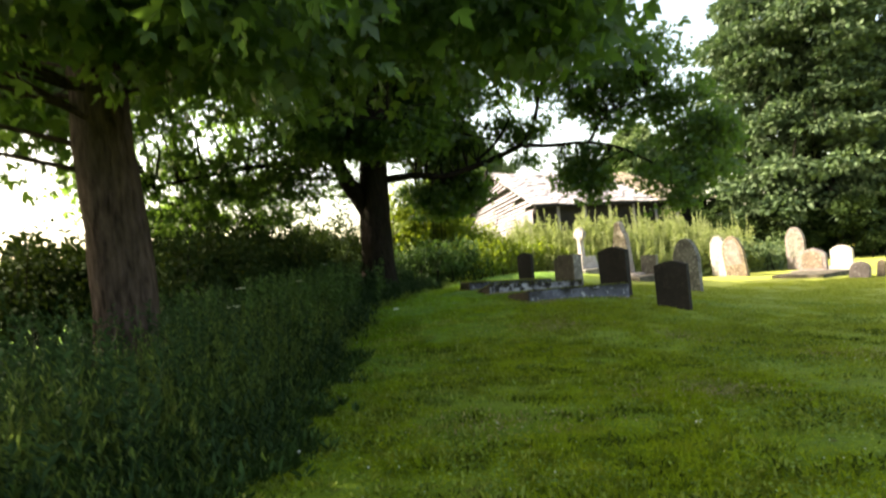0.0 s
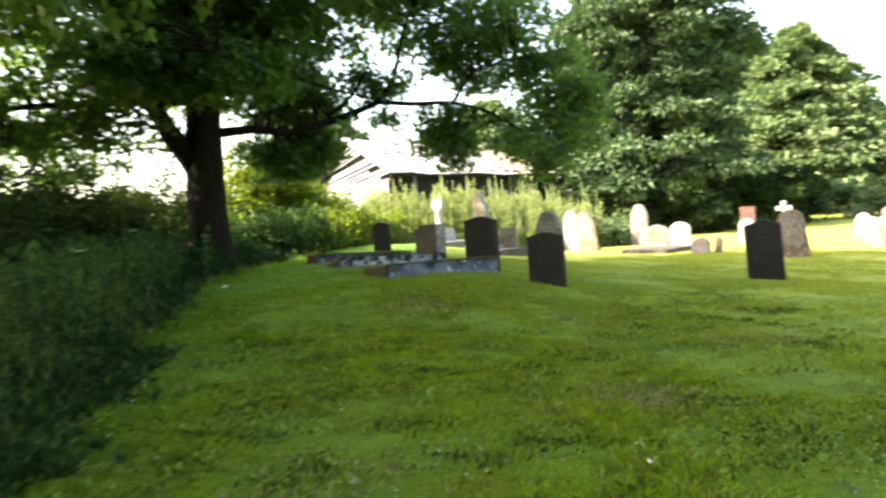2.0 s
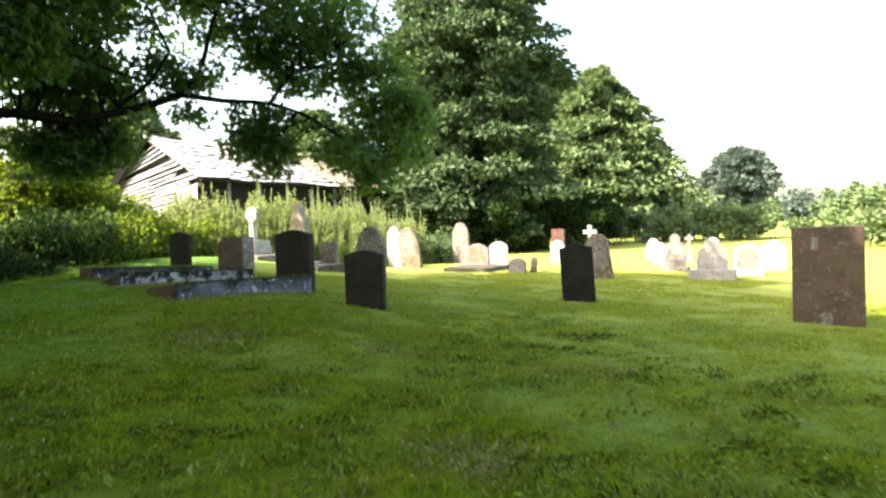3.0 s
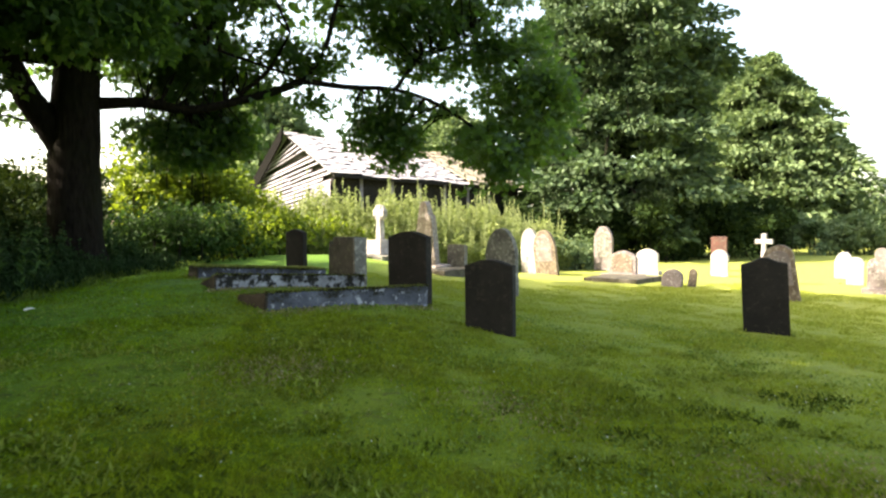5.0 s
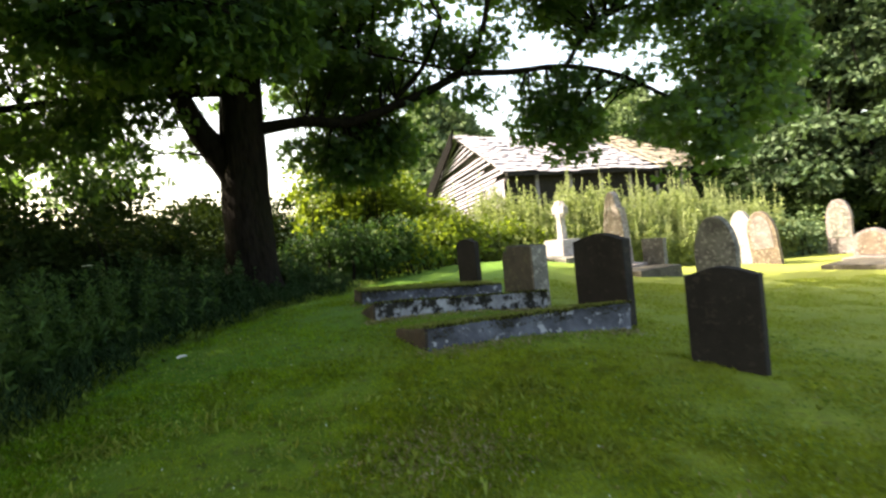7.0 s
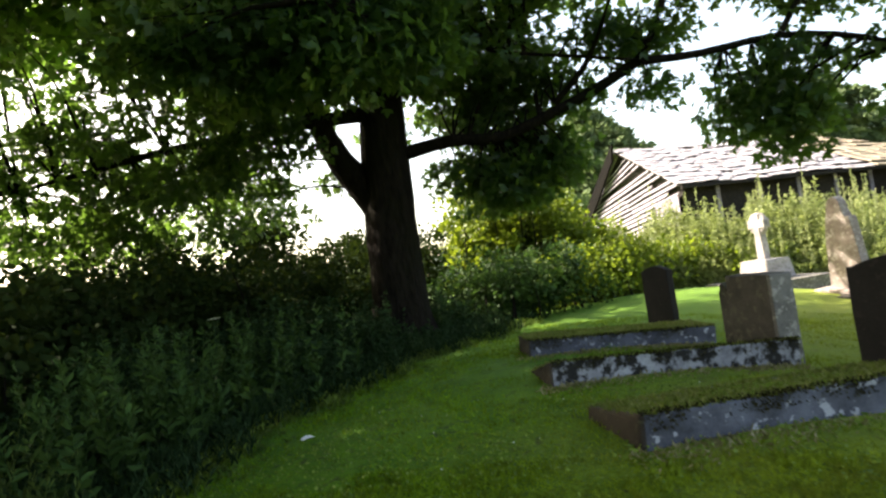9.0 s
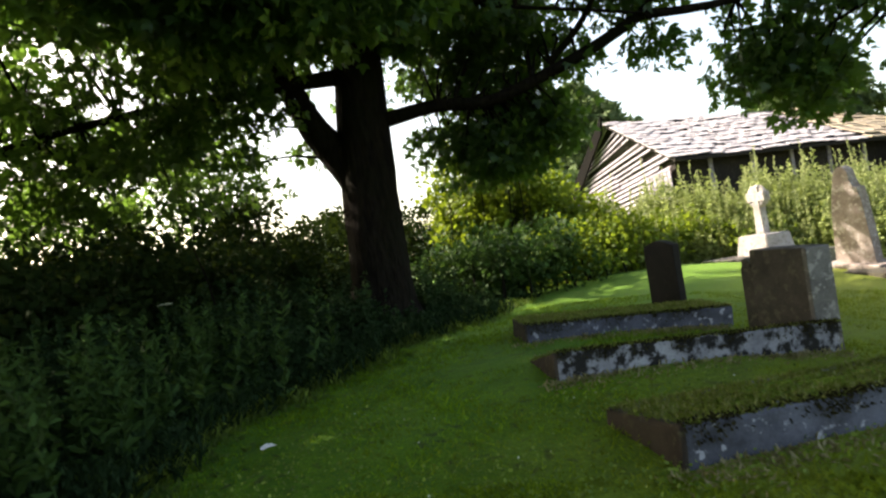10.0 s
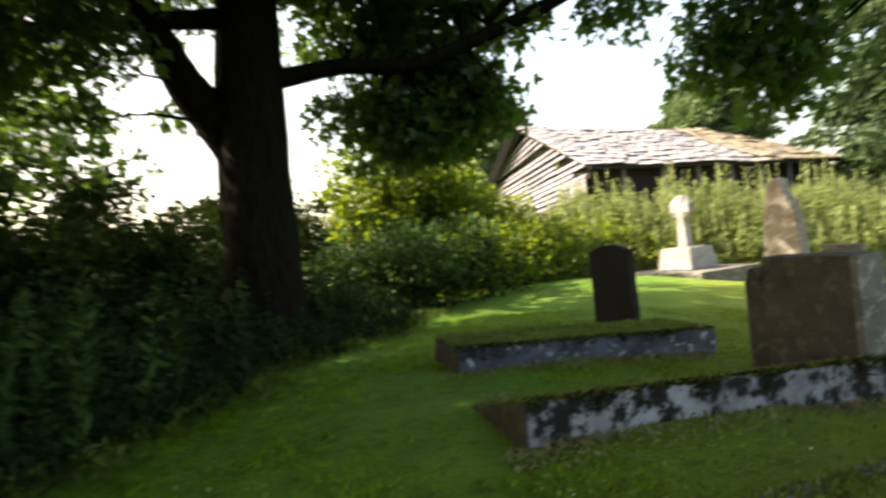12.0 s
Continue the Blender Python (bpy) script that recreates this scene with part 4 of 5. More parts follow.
brown_stone = headstone(10.9, 8.25, "flat", 0.98, 1.56, 0.15, BROWN, "large square brown sandstone headstone with lichen", -6, -0.5, 2)
for lx, lz, lw, lh in ((-0.17, 1.32, 0.10, 0.09), (-0.02, 0.10, 0.15, 0.10)):
    crust = slab("worn", lw, lh, 0.006, 0.002, 0.012, lx * 9)
    bmesh.ops.translate(crust, verts=crust.verts, vec=(lx, -0.078, lz))
    part("lichen_patch", crust, GREYSTONE, brown_stone, "pale crust of lichen")


def cross_arms(h, w, t):
    bm = bmesh.new()
    a = t * 0.55
    s = w * 0.5
    zc = h - s
    pts = [(-a * 1.15, 0), (-a * 0.85, zc - a), (-s, zc - a * 1.1), (-s, zc + a * 1.1), (-a, zc + a), (-a * 1.1, h), (a * 1.1, h), (a, zc + a), (s, zc + a * 1.1), (s, zc - a * 1.1), (a * 0.85, zc - a), (a * 1.15, 0)]
    f = bm.faces.new([bm.verts.new((x, -t / 2, z)) for x, z in pts])
    r = bmesh.ops.extrude_face_region(bm, geom=[f])
    bmesh.ops.translate(bm, verts=[v for v in r["geom"] if isinstance(v, bmesh.types.BMVert)], vec=(0, t, 0))
    bmesh.ops.recalc_face_normals(bm, faces=bm.faces)
    bmesh.ops.bevel(bm, geom=bm.edges[:], offset=0.012, segments=1, affect="EDGES")
    return bm


def cross_monument(x, y, h, w, t, base, steps, material, label, ring=False, taper=0.78):
    root = thing("cross_monument", stand(x, y), label, "grave cross", "headstones")
    z = -0.15
    for i, (sw, sh) in enumerate(steps):
        bm = bmesh.new()
        box(bm, -sw / 2, sw / 2, -sw * 0.42, sw * 0.42, z, z + sh + (0.15 if i == 0 else 0), 0.02, 2)
        wear(bm, 0.015, 2, i)
        part("step", bm, GREYSTONE, root)
        z += sh + (0.15 if i == 0 else 0)
    bm = bmesh.new()
    bw, bh = base
    vs = box(bm, -bw / 2, bw / 2, -bw * 0.45, bw * 0.45, z, z + bh)
    for v in vs:
        if v.co.z > z + bh / 2:
            v.co.x *= taper
            v.co.y *= taper
    bmesh.ops.bevel(bm, geom=bm.edges[:], offset=0.02, segments=2, affect="EDGES")
    part("pedestal", bm, material, root)
    bm = cross_arms(h, w, t)
    bmesh.ops.translate(bm, verts=bm.verts, vec=(0, 0, z + bh))
    part("cross", bm, material, root)
    if ring:
        s = w * 0.5
        v, f = tube_arrays([(s * 0.80 * math.cos(a), 0, z + bh + h - s + s * 0.80 * math.sin(a)) for a in np.linspace(0, 2 * math.pi, 25)], [t * 0.40] * 25, 8)
        rg = new("ring", fast_mesh("ring", v, f, material, True))
        rg.parent = root
    return root


cross_monument(6.1, 25.6, 1.18, 0.54, 0.20, (0.98, 0.50), [(2.3, 0.20)], WHITE, "white marble ringed cross on a stepped base", True, 0.86)
cross_monument(17.6, 20.5, 0.95, 0.52, 0.13, (0.5, 0.55), [(0.8, 0.15)], WHITE, "white stone cross on a small base")
cross_monument(21.95, 19.4, 0.75, 0.34, 0.11, (0.4, 0.3), [(0.6, 0.1)], PINK, "small pale stone cross among headstones")


def kerb_grave(x, y, turn, length, wide, tall, thick, side_mat, end_mat, label, levels=(0, 0), far=None):
    """Kerb stones round a turfed plot. The origin is the near foot corner; length runs along local x, width along local y."""
    tilt = -math.degrees(math.atan2(levels[1] - levels[0], length))
    root = thing("kerbed_grave", pose(x, y, levels[0], 0, tilt, turn), label, "grave", "kerbed graves")
    low = -0.35
    far = tall if far is None else far
    for name, b, m in (("kerb_stone", (0.012, length, 0, thick), side_mat), ("kerb_stone", (0.012, length, wide - thick, wide), side_mat), ("end_stone", (-0.01, thick, 0.004, wide - 0.004), end_mat), ("end_stone", (length - thick, length - 0.004, thick + 0.003, wide - thick - 0.003), end_mat)):
        bm = bmesh.new()
        box(bm, b[0], b[1], b[2], b[3], low, tall, 0.018, 2)
        bmesh.ops.subdivide_edges(bm, edges=[e for e in bm.edges if e.calc_length() > 0.5], cuts=14)
        for q in bm.verts:
            if q.co.z > 0:
                q.co.z += (far - tall) * q.co.y / wide
        wear(bm, 0.012, 4, x + b[0] + b[2])
        part(name, bm, m, root)
    bm = bmesh.new()
    bmesh.ops.create_grid(bm, x_segments=40, y_segments=14, size=1)
    for v in bm.verts:
        u, w = v.co.x, v.co.y
        v.co = Vector((length * (u * 0.485 + 0.5), wide * (w * 0.47 + 0.5), tall - 0.02 + (far - tall) * (w * 0.47 + 0.5) + 0.035 * (1 - u * u) * (1 - w * w) + 0.02 * noise.noise(Vector((u * 4, w * 3, x)))))
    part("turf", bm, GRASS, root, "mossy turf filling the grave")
    n = 9000
    p = np.stack([RNG.uniform(0.0, length, n), RNG.uniform(0.0, wide, n), np.zeros(n)], 1)
    p[:, 2] = tall - 0.01 + (far - tall) * p[:, 1] / wide
    d = RNG.normal(size=(n, 3)) * np.array([0.8, 0.8, 0.2]) + np.array([0, -0.2, 0.7])
    me = leaves("turf_blades", p, d, RNG.uniform(0.018, 0.045, n), 0.004, TURF, 0.1, 0.5)
    ob = new("turf_blades", me)
    ob.parent = root
    tagged(ob, kind="stuff")
    q = p[: n // 2] * np.array([1, 0.98, 1]) + np.array([0, 0, 0.004])
    ob = new("dead_blades", leaves("dead_blades", q, d[n // 2:], RNG.uniform(0.02, 0.05, n // 2), 0.004, STRAW, 0.1, 0.5))
    ob.parent = root
    tagged(ob, kind="stuff")
    # moss that creeps over the front edge in patches
    m = 850
    spot = np.concatenate([RNG.uniform(0, length, 13), [0.05, length * 0.62, length * 0.8]])
    q = np.stack([spot[RNG.integers(0, len(spot), m)] + 0.07 * RNG.normal(size=m), 0.03 * RNG.random(m) - 0.012, tall + 0.012 - 0.11 * RNG.random(m) ** 2], 1)
    q = q[(q[:, 0] > 0) & (q[:, 0] < length)]
    k = len(q)
    ob = new("moss", leaves("moss", q, RNG.normal(size=(k, 3)) * 0.5 + np.array([0, -0.5, -0.6]), RNG.uniform(0.015, 0.035, k), 0.012, MOSS, 0.1, 0.3))
    ob.parent = root
    tagged(ob, "dark moss creeping over the kerb edge", kind="stuff")
    rim = np.stack([RNG.uniform(0, length, 900), 0.05 * RNG.random(900), np.full(900, tall + 0.004)], 1)
    ob = new("moss", leaves("moss", rim, RNG.normal(size=(900, 3)) + np.array([0, -0.3, 0.2]), RNG.uniform(0.015, 0.03, 900), 0.010, MOSS, 0.1, 0.3))
    ob.parent = root
    tagged(ob, "low moss along the top of the kerb", kind="stuff")
    return root


kerb_grave(1.88, 12.55, 24.5, 2.62, 0.80, 0.21, 0.13, KERB_BLUE, FOOTSTONE, "low kerbed grave with mossy turf and blue-grey stones", (0.29, 0.20), 0.13)
kerb_grave(1.24, 14.20, 19.0, 2.45, 1.05, 0.22, 0.14, KERB, FOOTSTONE, "kerbed grave with black and white lichen stones", (0.41, 0.27), -0.02)
kerb_grave(0.88, 15.98, 14.5, 2.30, 0.85, 0.20, 0.13, KERB_BLUE, FOOTSTONE, "weathered kerbed grave with blue-grey stones", (0.44, 0.30))


def flat_plot(x, y, w, d, h, label):
    bm = bmesh.new()
    box(bm, -w / 2, w / 2, -d / 2, d / 2, -0.2, h, 0.02, 2)
    bmesh.ops.subdivide_edges(bm, edges=[e for e in bm.edges if e.calc_length() > 0.5], cuts=6)
    wear(bm, 0.02, 3, x)
    ob = part("ledger_slab", bm, MOSSY)
    ob.matrix_world = stand(x, y)
    return tagged(ob, label, "grave slab", "ledger slabs")


flat_plot(13.95, 22.9, 1.9, 2.0, 0.15, "low dark mossy stone grave platform in grass")
flat_plot(7.2, 22.2, 1.6, 1.5, 0.14, "low worn stone base in front of a tall stone")


# ---- the barn ----
def barn():
    K = Vector((5.4, 32.1, 0))
    u, v = Vector((-0.28, 0.96, 0)), Vector((0.85, 0.53, 0)).normalized()
    half, long, eave, ridge = 5.5, 9.6, 3.85, 6.1
    floor = -0.6
    root = thing("barn", pose(K.x, K.y, floor), "old timber barn with slipped slates and weathered boards", "barn")
    o = Vector((K.x, K.y, floor))

    def at(a, b, z):
        return K + u * a + v * b + Vector((0, 0, z)) - o

    def prism(name, corners, thick, material, label=""):
        """A plate from four corners, thickened along its normal."""
        bm = bmesh.new()
        n = (corners[1] - corners[0]).cross(corners[-1] - corners[0]).normalized() * thick
        lo = [bm.verts.new(c) for c in corners]
        hi = [bm.verts.new(c + n) for c in corners]
        bm.faces.new(lo[::-1])
        bm.faces.new(hi)
        for i in range(len(lo)):
            j = (i + 1) % len(lo)
            bm.faces.new((lo[i], lo[j], hi[j], hi[i]))
        bmesh.ops.recalc_face_normals(bm, faces=bm.faces)
        return part(name, bm, material, root, label)

    # gable end of lapped boards
    rows = 36
    pick = random.Random(11)
    inset = lambda z: 0 if z <= eave else (z - eave) / (ridge - eave) * half
    for i in range(rows):
        z0 = floor + (ridge - floor) * i / rows
        tall = (ridge - floor) / rows - 0.035
        if z0 < 1.2:
            continue
        up = 0.38
        near, far = min(z0 + up, ridge - 0.2), z0 - up
        a0, a1 = inset(near + 0.15) + 0.02, 2 * half - inset(far + 0.15) - 0.02
        if a1 - a0 < 0.5:
            continue
        cuts = sorted([0.0, 1.0] + [pick.random() for _ in range(max(1, int((a1 - a0) / 2.6)))])
        for f0, f1 in zip(cuts, cuts[1:]):
            if f1 - f0 < 0.04 or pick.random() < 0.07:
                continue
            sag, out = pick.uniform(-0.03, 0.03), pick.uniform(-0.03, 0.04)
            h = tall * pick.uniform(0.72, 1.05)
            e0, e1 = a0 + (a1 - a0) * f0 + 0.012, a0 + (a1 - a0) * f1 - 0.012
            n0, n1 = near + (far - near) * f0, near + (far - near) * f1 + sag
            prism("board", [at(e0, -0.15 - out, n0), at(e1, -0.14 - out, n1), at(e1, -0.06, n1 + h), at(e0, -0.06, n0 + h)], 0.03, BOARD)
    prism("wall", [at(0, 0.1, floor), at(2 * half, 0.1, floor), at(2 * half, 0.1, eave), at(half, 0.1, ridge), at(0, 0.1, eave)], 0.08, DARKWOOD)
    prism("wall", [at(0.15, 0.15, floor), at(0.15, long + 5.2, floor), at(0.15, long + 5.2, eave), at(0.15, 0.15, eave)], 0.1, DARKWOOD)
    prism("wall", [at(2 * half - 0.1, 0.15, floor), at(2 * half - 0.1, long + 5.2, floor), at(2 * half - 0.1, long + 5.2, eave), at(2 * half - 0.1, 0.15, eave)], 0.1, DARKWOOD)
    prism("wall", [at(0.3, long + 5.2, floor), at(2 * half - 0.2, long + 5.2, floor), at(2 * half - 0.2, long + 5.2, eave), at(0.3, long + 5.2, eave)], 0.1, DARKWOOD)
    # pale uprights at the near corner and dark posts under the eave
    for i in range(7):
        prism("upright_board", [at(0.02 + 0.30 * i, -0.16, 1.4), at(0.26 + 0.30 * i, -0.16, 1.4), at(0.26 + 0.30 * i, -0.16, eave - 0.55 + 0.05 * (i % 2)), at(0.02 + 0.30 * i, -0.16, eave - 0.55)], 0.03, BOARD)
    for i in range(6):
        b = 1.6 + 2.0 * i
        prism("post", [at(0.0, b, floor), at(0.0, b + 0.18, floor), at(0.0, b + 0.18, eave - 0.05), at(0.0, b, eave - 0.05)], -0.14, BOARD)
    # near slope in overlapping courses of slates, then mossy tiles, over an added dark sheet
    n = 18
    drop = 0.28
    rnd = random.Random(4)
    # sheet whose dark colour gives the shade seen through slate gaps
    prism("sarking", [at(-0.40, -0.25, eave - drop + 0.02), at(-0.40, long + 2.2, eave - drop + 0.02), at(half, long + 2.2, ridge - 0.03), at(half, -0.25, ridge - 0.03)], 0.02, DARKWOOD)
    for i in range(n):
        f0, f1 = i / n, min((i + 1.2) / n, 1.0)
        a0, a1 = -0.45 + (half + 0.45) * f0, -0.45 + (half + 0.45) * f1
        z0, z1 = eave - drop + (ridge - eave + drop) * f0, eave - drop + (ridge - eave + drop) * f1
        cuts = 16
        for k in range(cuts):
            if rnd.random() < 0.04:
                continue
            w = (long + 0.35) / cuts
            b0 = -0.35 + w * max(k - 0.5 * (i % 2), 0)
            b1 = -0.35 + w * (k + 1 - 0.5 * (i % 2)) - 0.025
            d = rnd.uniform(-0.02, 0.02) + 0.05 * math.sin(k * 0.7 + 1)
            g = rnd.uniform(-0.04, 0.04)
            prism("slate", [at(a0 - g, b0, z0 + 0.085 + d), at(a0 - g, b1, z0 + 0.085 + d + 0.5 * g), at(a1, b1, z1 + 0.05 + d), at(a1, b0, z1 + 0.05 + d)], 0.03, TILE)
        e0, e1 = 6.0 - 3.6 * f0, 6.0 - 3.6 * f1
        for k in range(6):
            k0, k1 = k / 6, (k + 1) / 6 - 0.004
            d = rnd.uniform(-0.04, 0.05)
            prism("roof_tile", [at(a0 - 0.05, long + 0.03 + e0 * k0, z0 + 0.10 + d), at(a0 - 0.05, long + e0 * k1, z0 + 0.06 + d), at(a1, long + e1 * k1, z1 + 0.05 + d), at(a1, long + 0.03 + e1 * k0, z1 + 0.08 + d)], 0.05, BROWNTILE)
    prism("far_slope", [at(half, -0.3, ridge + 0.02), at(half, long + 2.4, ridge + 0.02), at(2 * half + 0.5, long + 6, eave - drop), at(2 * half + 0.5, -0.3, eave - drop)], 0.06, TILE)
    prism("hip_slope", [at(-0.45, long + 5.95, eave - drop), at(2 * half + 0.45, long + 5.95, eave - drop), at(half, long + 2.4, ridge)], 0.06, BROWNTILE)
    # dark barge board and gutter
    prism("barge_board", [at(half - 0.35, -0.46, ridge + 0.34), at(half - 0.02, -0.46, ridge - 0.42), at(2 * half + 0.9, -0.46, eave - drop - 1.2), at(2 * half + 0.9, -0.46, eave - drop - 0.25)], 0.09, TAR)
    prism("gutter", [at(-0.56, -0.3, eave - 0.36), at(-0.56, long + 6, eave - 0.40), at(-0.56, long + 6, eave - 0.28), at(-0.56, -0.3, eave - 0.24)], 0.09, DARKWOOD)
    # low lean-to roof behind the gable
    prism("lean_to_roof", [at(2 * half + 0.1, -1.2, 2.9), at(2 * half + 0.1, 2.0, 2.9), at(2 * half + 3.2, 2.0, 1.6), at(2 * half + 3.2, -1.2, 1.6)], 0.12, DARKWOOD)


barn()


# ---- lawn blades and small things ----
def lawn_blades(n, x0, x1, y0, y1, tall, name, leaf, wide=0.006):
    x, y = RNG.uniform(x0, x1, n), RNG.uniform(y0, y1, n)
    keep = x > edge_x(y) - 0.4
    x, y = x[keep], y[keep]
    p = np.stack([x, y, height(x, y) - 0.004], 1)
    k = len(p)
    d = unit(RNG.normal(size=(k, 3)) * np.array([1, 1, 0.2]) * 0.8 + np.array([0, 0, 0.8]))
    tuft = np.sin(3.1 * x + 1.7 * np.sin(2.3 * y)) * np.sin(2.7 * y + 1.9 * np.sin(1.9 * x)) + 0.6 * np.sin(7.3 * x + 2 * np.sin(5.1 * y)) * np.sin(6.7 * y)
    s = unit(np.cross(d, RNG.normal(size=(k, 3)))) * wide * RNG.uniform(0.6, 1.2, (k, 1))
    L = tall * RNG.uniform(0.5, 1.4, (k, 1)) * (0.85 + 0.5 * np.clip(tuft, -0.9, 1.6))[:, None]
    v = np.stack([p - s, p + s, p + d * L + np.array([0, 0, 0.0])], 1).reshape(-1, 3)
    ob = new(name, fast_mesh(name, v, np.arange(3 * k).reshape(-1, 3), leaf))
    return tagged(ob, "short blades of mown lawn grass", "grass", kind="stuff")


lawn_blades(170000, -2.0, 6.5, 1.2, 12.5, 0.045, "lawn_grass", BLADE)
lawn_blades(170000, -1.8, 5.0, 1.8, 12.5, 0.05, "lawn_grass", BLADE, 0.007)
lawn_blades(80000, 6.5, 14.0, 4.0, 12.5, 0.05, "lawn_grass", BLADE, 0.009)
lawn_blades(60000, 10.0, 17.0, 12.5, 21.0, 0.05, "lawn_grass", BLADE, 0.012)
lawn_blades(90000, -2.0, 10.0, 11.0, 20.0, 0.05, "lawn_grass", BLADE, 0.008)


def lawn_tufts(clumps, per, x0, x1, y0, y1, tall, leaf, label, wide=0.10):
    """Lumps of coarser grass that break the evenness of the lawn."""
    c = np.stack([RNG.uniform(x0, x1, clumps), y0 + (y1 - y0) * RNG.random(clumps) ** 1.3], 1)
    c = c[c[:, 0] > edge_x(c[:, 1]) + 0.2]
    size = RNG.uniform(0.5, 1.4, len(c))
    i = RNG.integers(0, len(c), clumps * per)
    p = c[i] + RNG.normal(size=(len(i), 2)) * (wide * size[i])[:, None] * np.array([1.3, 0.7])
    k = len(p)
    at = np.concatenate([p, (height(p[:, 0], p[:, 1]) - 0.004)[:, None]], 1)
    d = RNG.normal(size=(k, 3)) * np.array([0.8, 0.8, 0.15]) + np.array([0, 0, 0.7])
    ob = new("grass_tufts", leaves("grass_tufts", at, d, tall * size[i] * RNG.uniform(0.6, 1.3, k), 0.007, leaf, 0.1, 0.4))
    tagged(ob, label, "grass", kind="stuff")


# dark clusters painted as shaded gaps in the grass
lawn_tufts(300, 50, -1.6, 7.0, 2.0, 9.5, 0.05, MURK, "dark lumps in the mown lawn, shaded gaps as colour")
lawn_tufts(480, 50, -1.6, 7.5, 2.0, 11.5, 0.06, TURF, "bright tufts of fresh grass in the lawn")


def clover(n):
    c = np.stack([RNG.uniform(-1.5, 9, 260), 2 + 12 * RNG.random(260) ** 1.5], 1)
    p = c[RNG.integers(0, 260, n)] + RNG.normal(size=(n, 2)) * 0.22
    at = np.stack([p[:, 0], p[:, 1], height(p[:, 0], p[:, 1]) + 0.025 + 0.015 * RNG.random(n)], 1)
    d = RNG.normal(size=(n, 3)) * np.array([1, 1, 0.25])
    ob = new("clover", leaves("clover", at, d, RNG.uniform(0.014, 0.032, n), RNG.uniform(0.012, 0.027, n), CLOVER, 0.1, 0.0))
    tagged(ob, "patches of low clover in the lawn", "clover", kind="stuff")


clover(26000)


def fallen(x, y, size, name, label):
    at = np.zeros((2, 3))
    at[:, 2] = 0.035
    ob = new(name, leaves(name, at, np.array([[1.0, 0.4, 0.25], [0.2, 1.0, 0.2]]), np.array([size, size * 0.7]), np.array([size * 0.4, size * 0.3]), PETAL))
    ob.matrix_world = pose(x, y, ground_at(x, y))
    tagged(ob, label, "feather")


fallen(1.97, 4.85, 0.065, "feather", "small white feather lying on the lawn")
fallen(-0.90, 13.40, 0.12, "fallen_leaf", "pale fallen leaf lying on the lawn")
fallen(-1.03, 4.46, 0.09, "fallen_leaf", "pale fallen leaf at the lawn edge")


def dry_tufts(name, label, spots, tall=0.052):
    """Dead grass left by the mower."""
    n = len(spots)
    p = np.concatenate([spots, (height(spots[:, 0], spots[:, 1]) - 0.005)[:, None]], 1)
    d = RNG.normal(size=(n, 3)) * np.array([1, 1, 0.2]) + np.array([0, 0, 0.55])
    ob = new(name, leaves(name, p, d, tall * RNG.uniform(0.5, 1.3, n), 0.006, DRY, 0.1, 0.4))
    return tagged(ob, label, "grass", kind="stuff")


def strip(x, y, turn, length, wide, n):
    a = radians(turn)
    u, v = RNG.uniform(-0.15, length, n), -np.abs(RNG.normal(size=n)) * wide
    return np.stack([x + u * math.cos(a) - v * math.sin(a), y + u * math.sin(a) + v * math.cos(a)], 1)


for kx, ky, kt, kl in ((1.88, 12.55, 24.5, 2.6), (1.24, 14.20, 19.0, 2.4), (0.88, 15.98, 14.5, 2.2)):
    dry_tufts("dry_grass", "dead straw-coloured grass along a grave kerb", strip(kx, ky, kt, kl, 0.14, 1100))
    dry_tufts("dry_grass", "dead straw-coloured grass at a grave foot", strip(kx - 0.02, ky + 0.9, kt - 90, 0.9, 0.10, 350))
for px, py in ((1.9, 10.4), (2.6, 6.1), (0.6, 5.2), (3.6, 9.2), (4.9, 7.6)):
    dry_tufts("dry_grass", "thin patch of dry yellowed lawn", np.array([px, py]) + RNG.normal(size=(1100, 2)) * np.array([0.38, 0.26]), 0.045)


def umbel(x, y, tall):
    """A hogweed stalk with a flat white flower head."""
    z = ground_at(x, y)
    root = thing("hogweed", pose(x, y, z), "tall hogweed stalk with a flat white flower head", "wild flower", "hogweed among the weeds")
    v, f = tube_arrays([(0, 0, -0.05), (0.02, 0.01, tall * 0.5), (0.05, 0.03, tall)], [0.010, 0.008, 0.005], 6)
    st = new("stalk", fast_mesh("stalk", v, f, WEED, True))
    st.parent = root
    n = 60
    r, a = 0.065 * np.sqrt(RNG.random(n)), RNG.uniform(0, 2 * math.pi, n)
    p = np.stack([0.05 + r * np.cos(a), 0.03 + r * np.sin(a), tall + 0.02 - 1.5 * r * r + 0.01 * RNG.random(n)], 1)
    hd = new("flower_head", leaves("flower_head", p, RNG.normal(size=(n, 3)) * np.array([1, 1, 0.3]), RNG.uniform(0.010, 0.018, n), 0.012, PALE))
    hd.parent = root
    tagged(hd, "flat white flower head", kind="stuff")


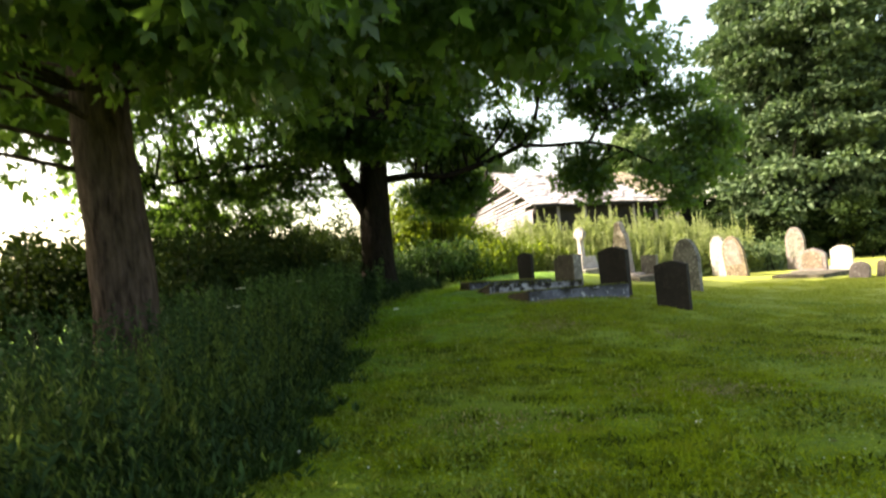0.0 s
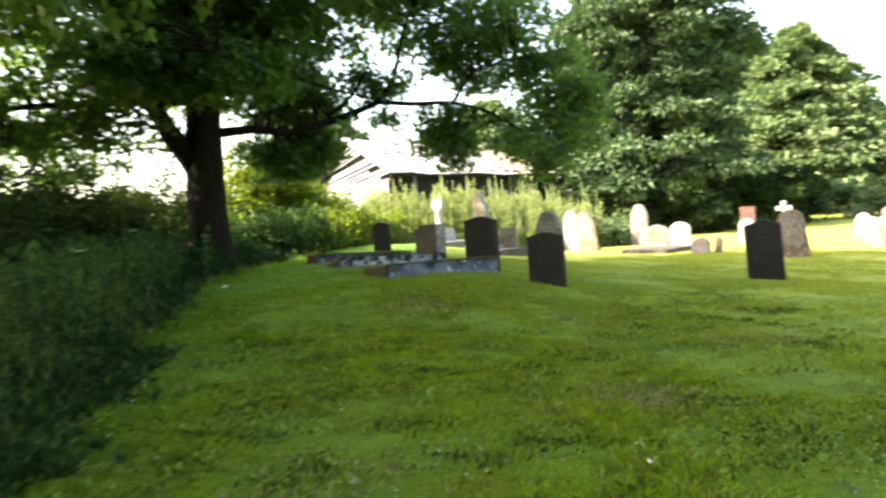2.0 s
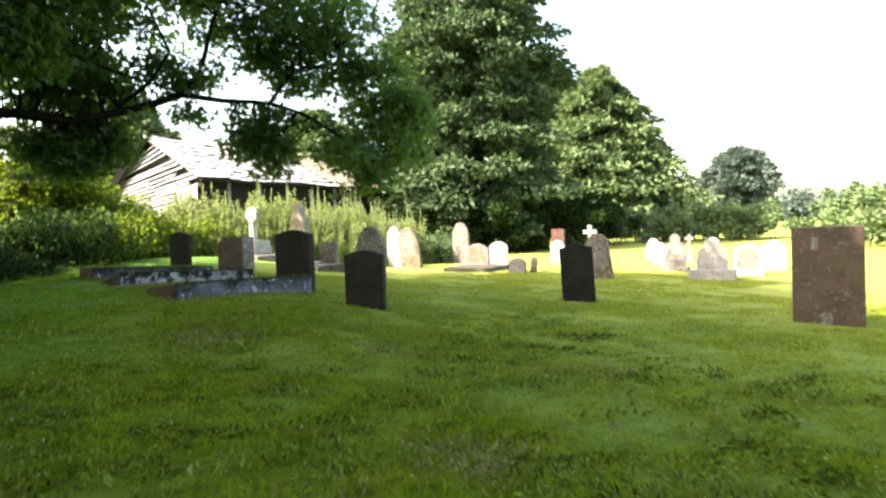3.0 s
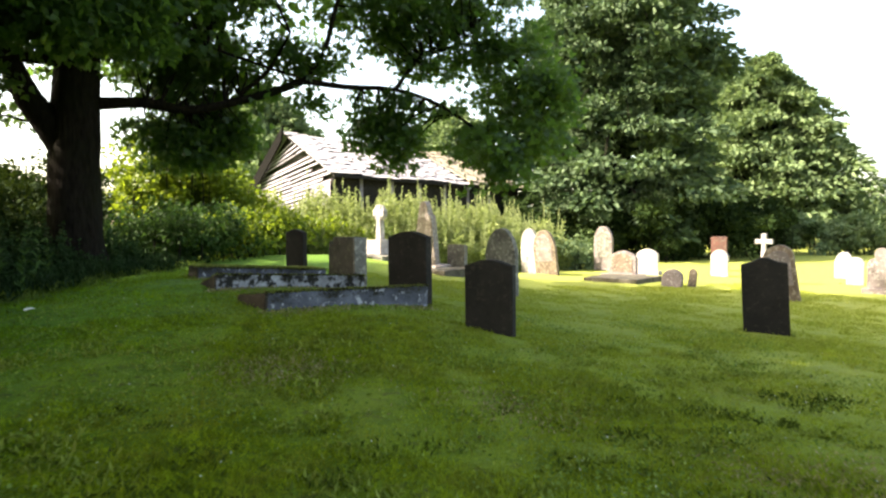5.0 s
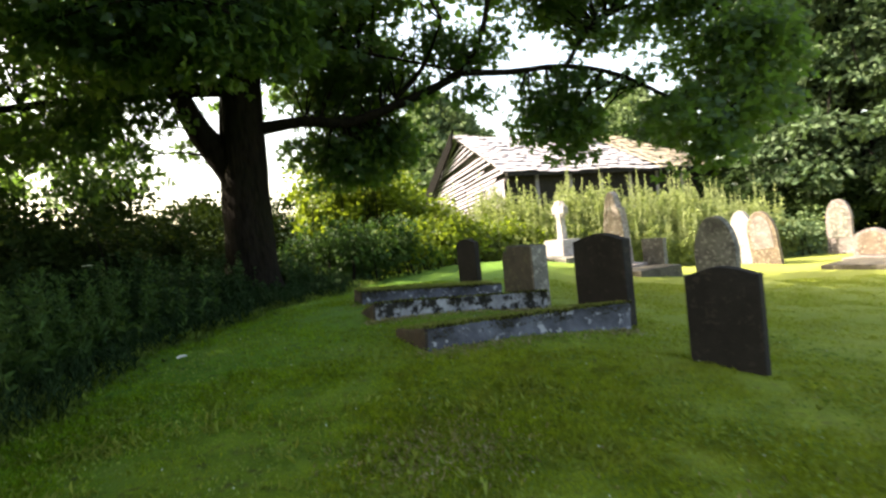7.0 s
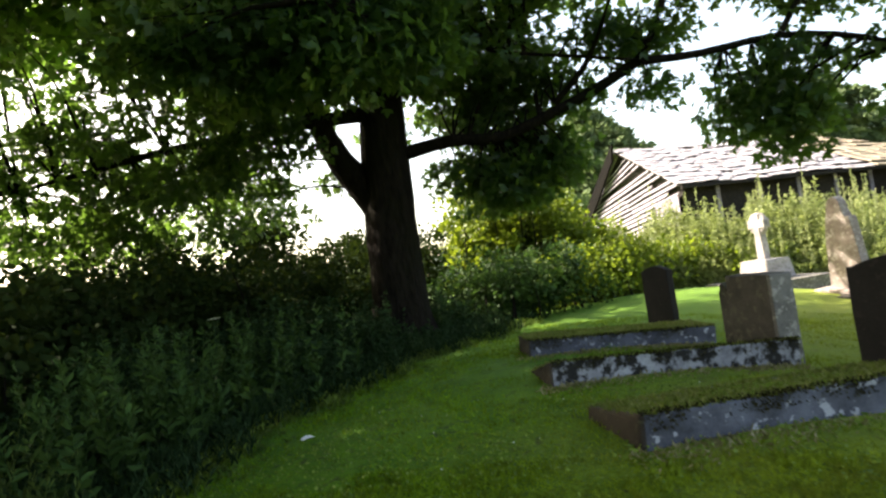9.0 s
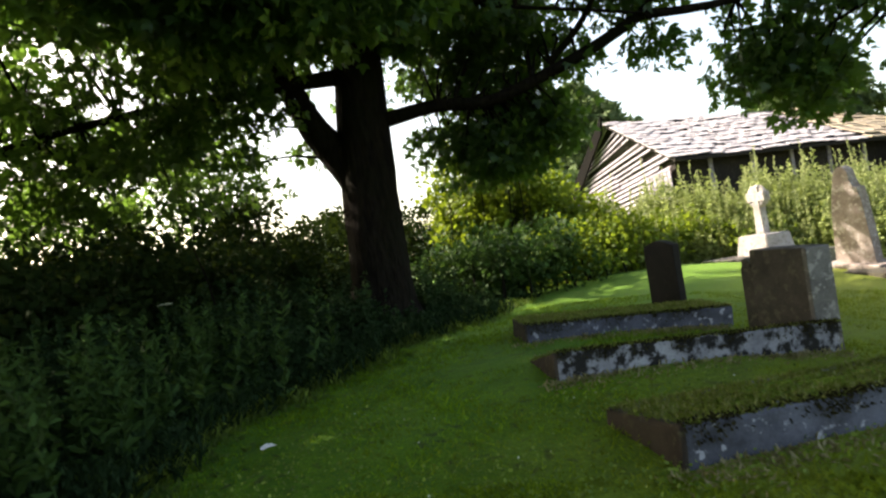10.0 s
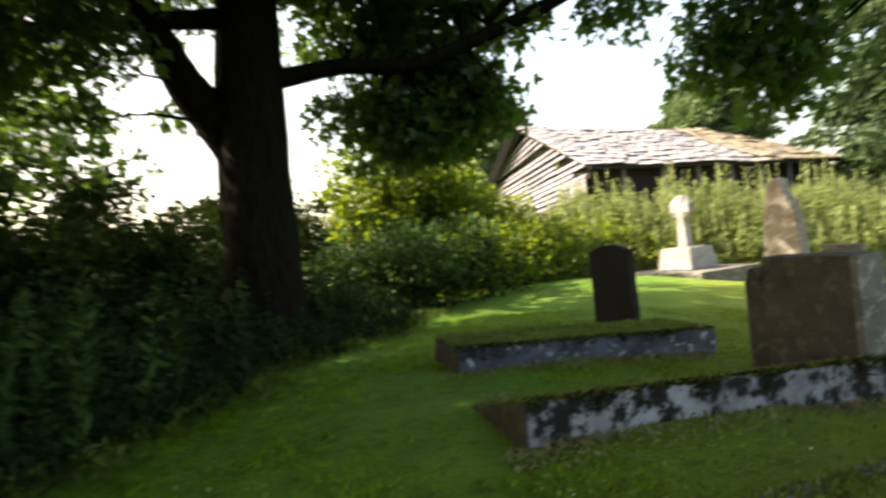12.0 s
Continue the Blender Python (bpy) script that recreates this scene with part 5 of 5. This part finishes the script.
for hx, hy, ht in ((-2.1, 6.6, 0.95), (-2.5, 8.1, 1.1), (-2.3, 10.6, 1.05), (-2.6, 14.8, 1.2), (4.6, 27.6, 1.9), (5.3, 28.2, 2.4), (6.1, 27.5, 1.7), (6.9, 28.4, 2.5), (7.6, 27.8, 2.0), (3.6, 27.4, 1.6)):
    umbel(hx, hy, ht)


def edge_grass():
    """Uneven long grass where the mower cannot reach."""
    s = bank_spots(3600, 0.2, 21.0, 0.7, 1.0)
    s[:, 0] += 0.30
    plants("long_grass", "uneven fringe of longer grass at the foot of the bank", "grass", s, RNG.uniform(0.05, 0.18, len(s)), 3, 0.11, 0.05, CLOVER, 1.3, 0.003, 0.3)


def clover_heads(n):
    p = np.stack([RNG.uniform(-1.4, 9, n), RNG.uniform(1.5, 14, n)], 1)
    at = np.stack([p[:, 0], p[:, 1], height(p[:, 0], p[:, 1]) + 0.05], 1)
    ob = new("clover_heads", leaves("clover_heads", at, RNG.normal(size=(n, 3)), RNG.uniform(0.010, 0.020, n), 0.014, PALE, 0.3, 0.0))
    tagged(ob, "tiny pale clover heads dotted over the lawn", "clover", kind="stuff")


edge_grass()
clover_heads(600)


def base_grass():
    """Longer grass that the mower leaves round the feet of stones and slabs."""
    pts = []
    for ob in list(bpy.data.objects):
        if ob.name.startswith(("headstone", "cross_monument", "ledger_slab")):
            x, y = ob.matrix_world.translation.x, ob.matrix_world.translation.y
            n = 70 if y < 16 else 30
            a = RNG.uniform(0, 2 * math.pi, n)
            half = 0.42 if ob.name.startswith("headstone") else 0.9
            q = np.stack([half * np.cos(a), 0.14 * np.sin(a) + 0.04 * RNG.normal(size=n)], 1)
            c, d = math.cos(radians(FACE)), math.sin(radians(FACE))
            pts.append(np.stack([x + q[:, 0] * c - q[:, 1] * d, y + q[:, 0] * d + q[:, 1] * c], 1))
    p = np.concatenate(pts)
    k = len(p)
    at = np.concatenate([p, (height(p[:, 0], p[:, 1]) - 0.01)[:, None]], 1)
    d = RNG.normal(size=(k, 3)) * np.array([0.6, 0.6, 0.1]) + np.array([0, 0, 0.8])
    ob = new("tufts", leaves("tufts", at, d, RNG.uniform(0.03, 0.09, k), 0.006, BLADE, 0.1, 0.4))
    tagged(ob, "tufts of longer grass round the feet of the stones", "grass", kind="stuff")


bpy.context.view_layer.update()
base_grass()
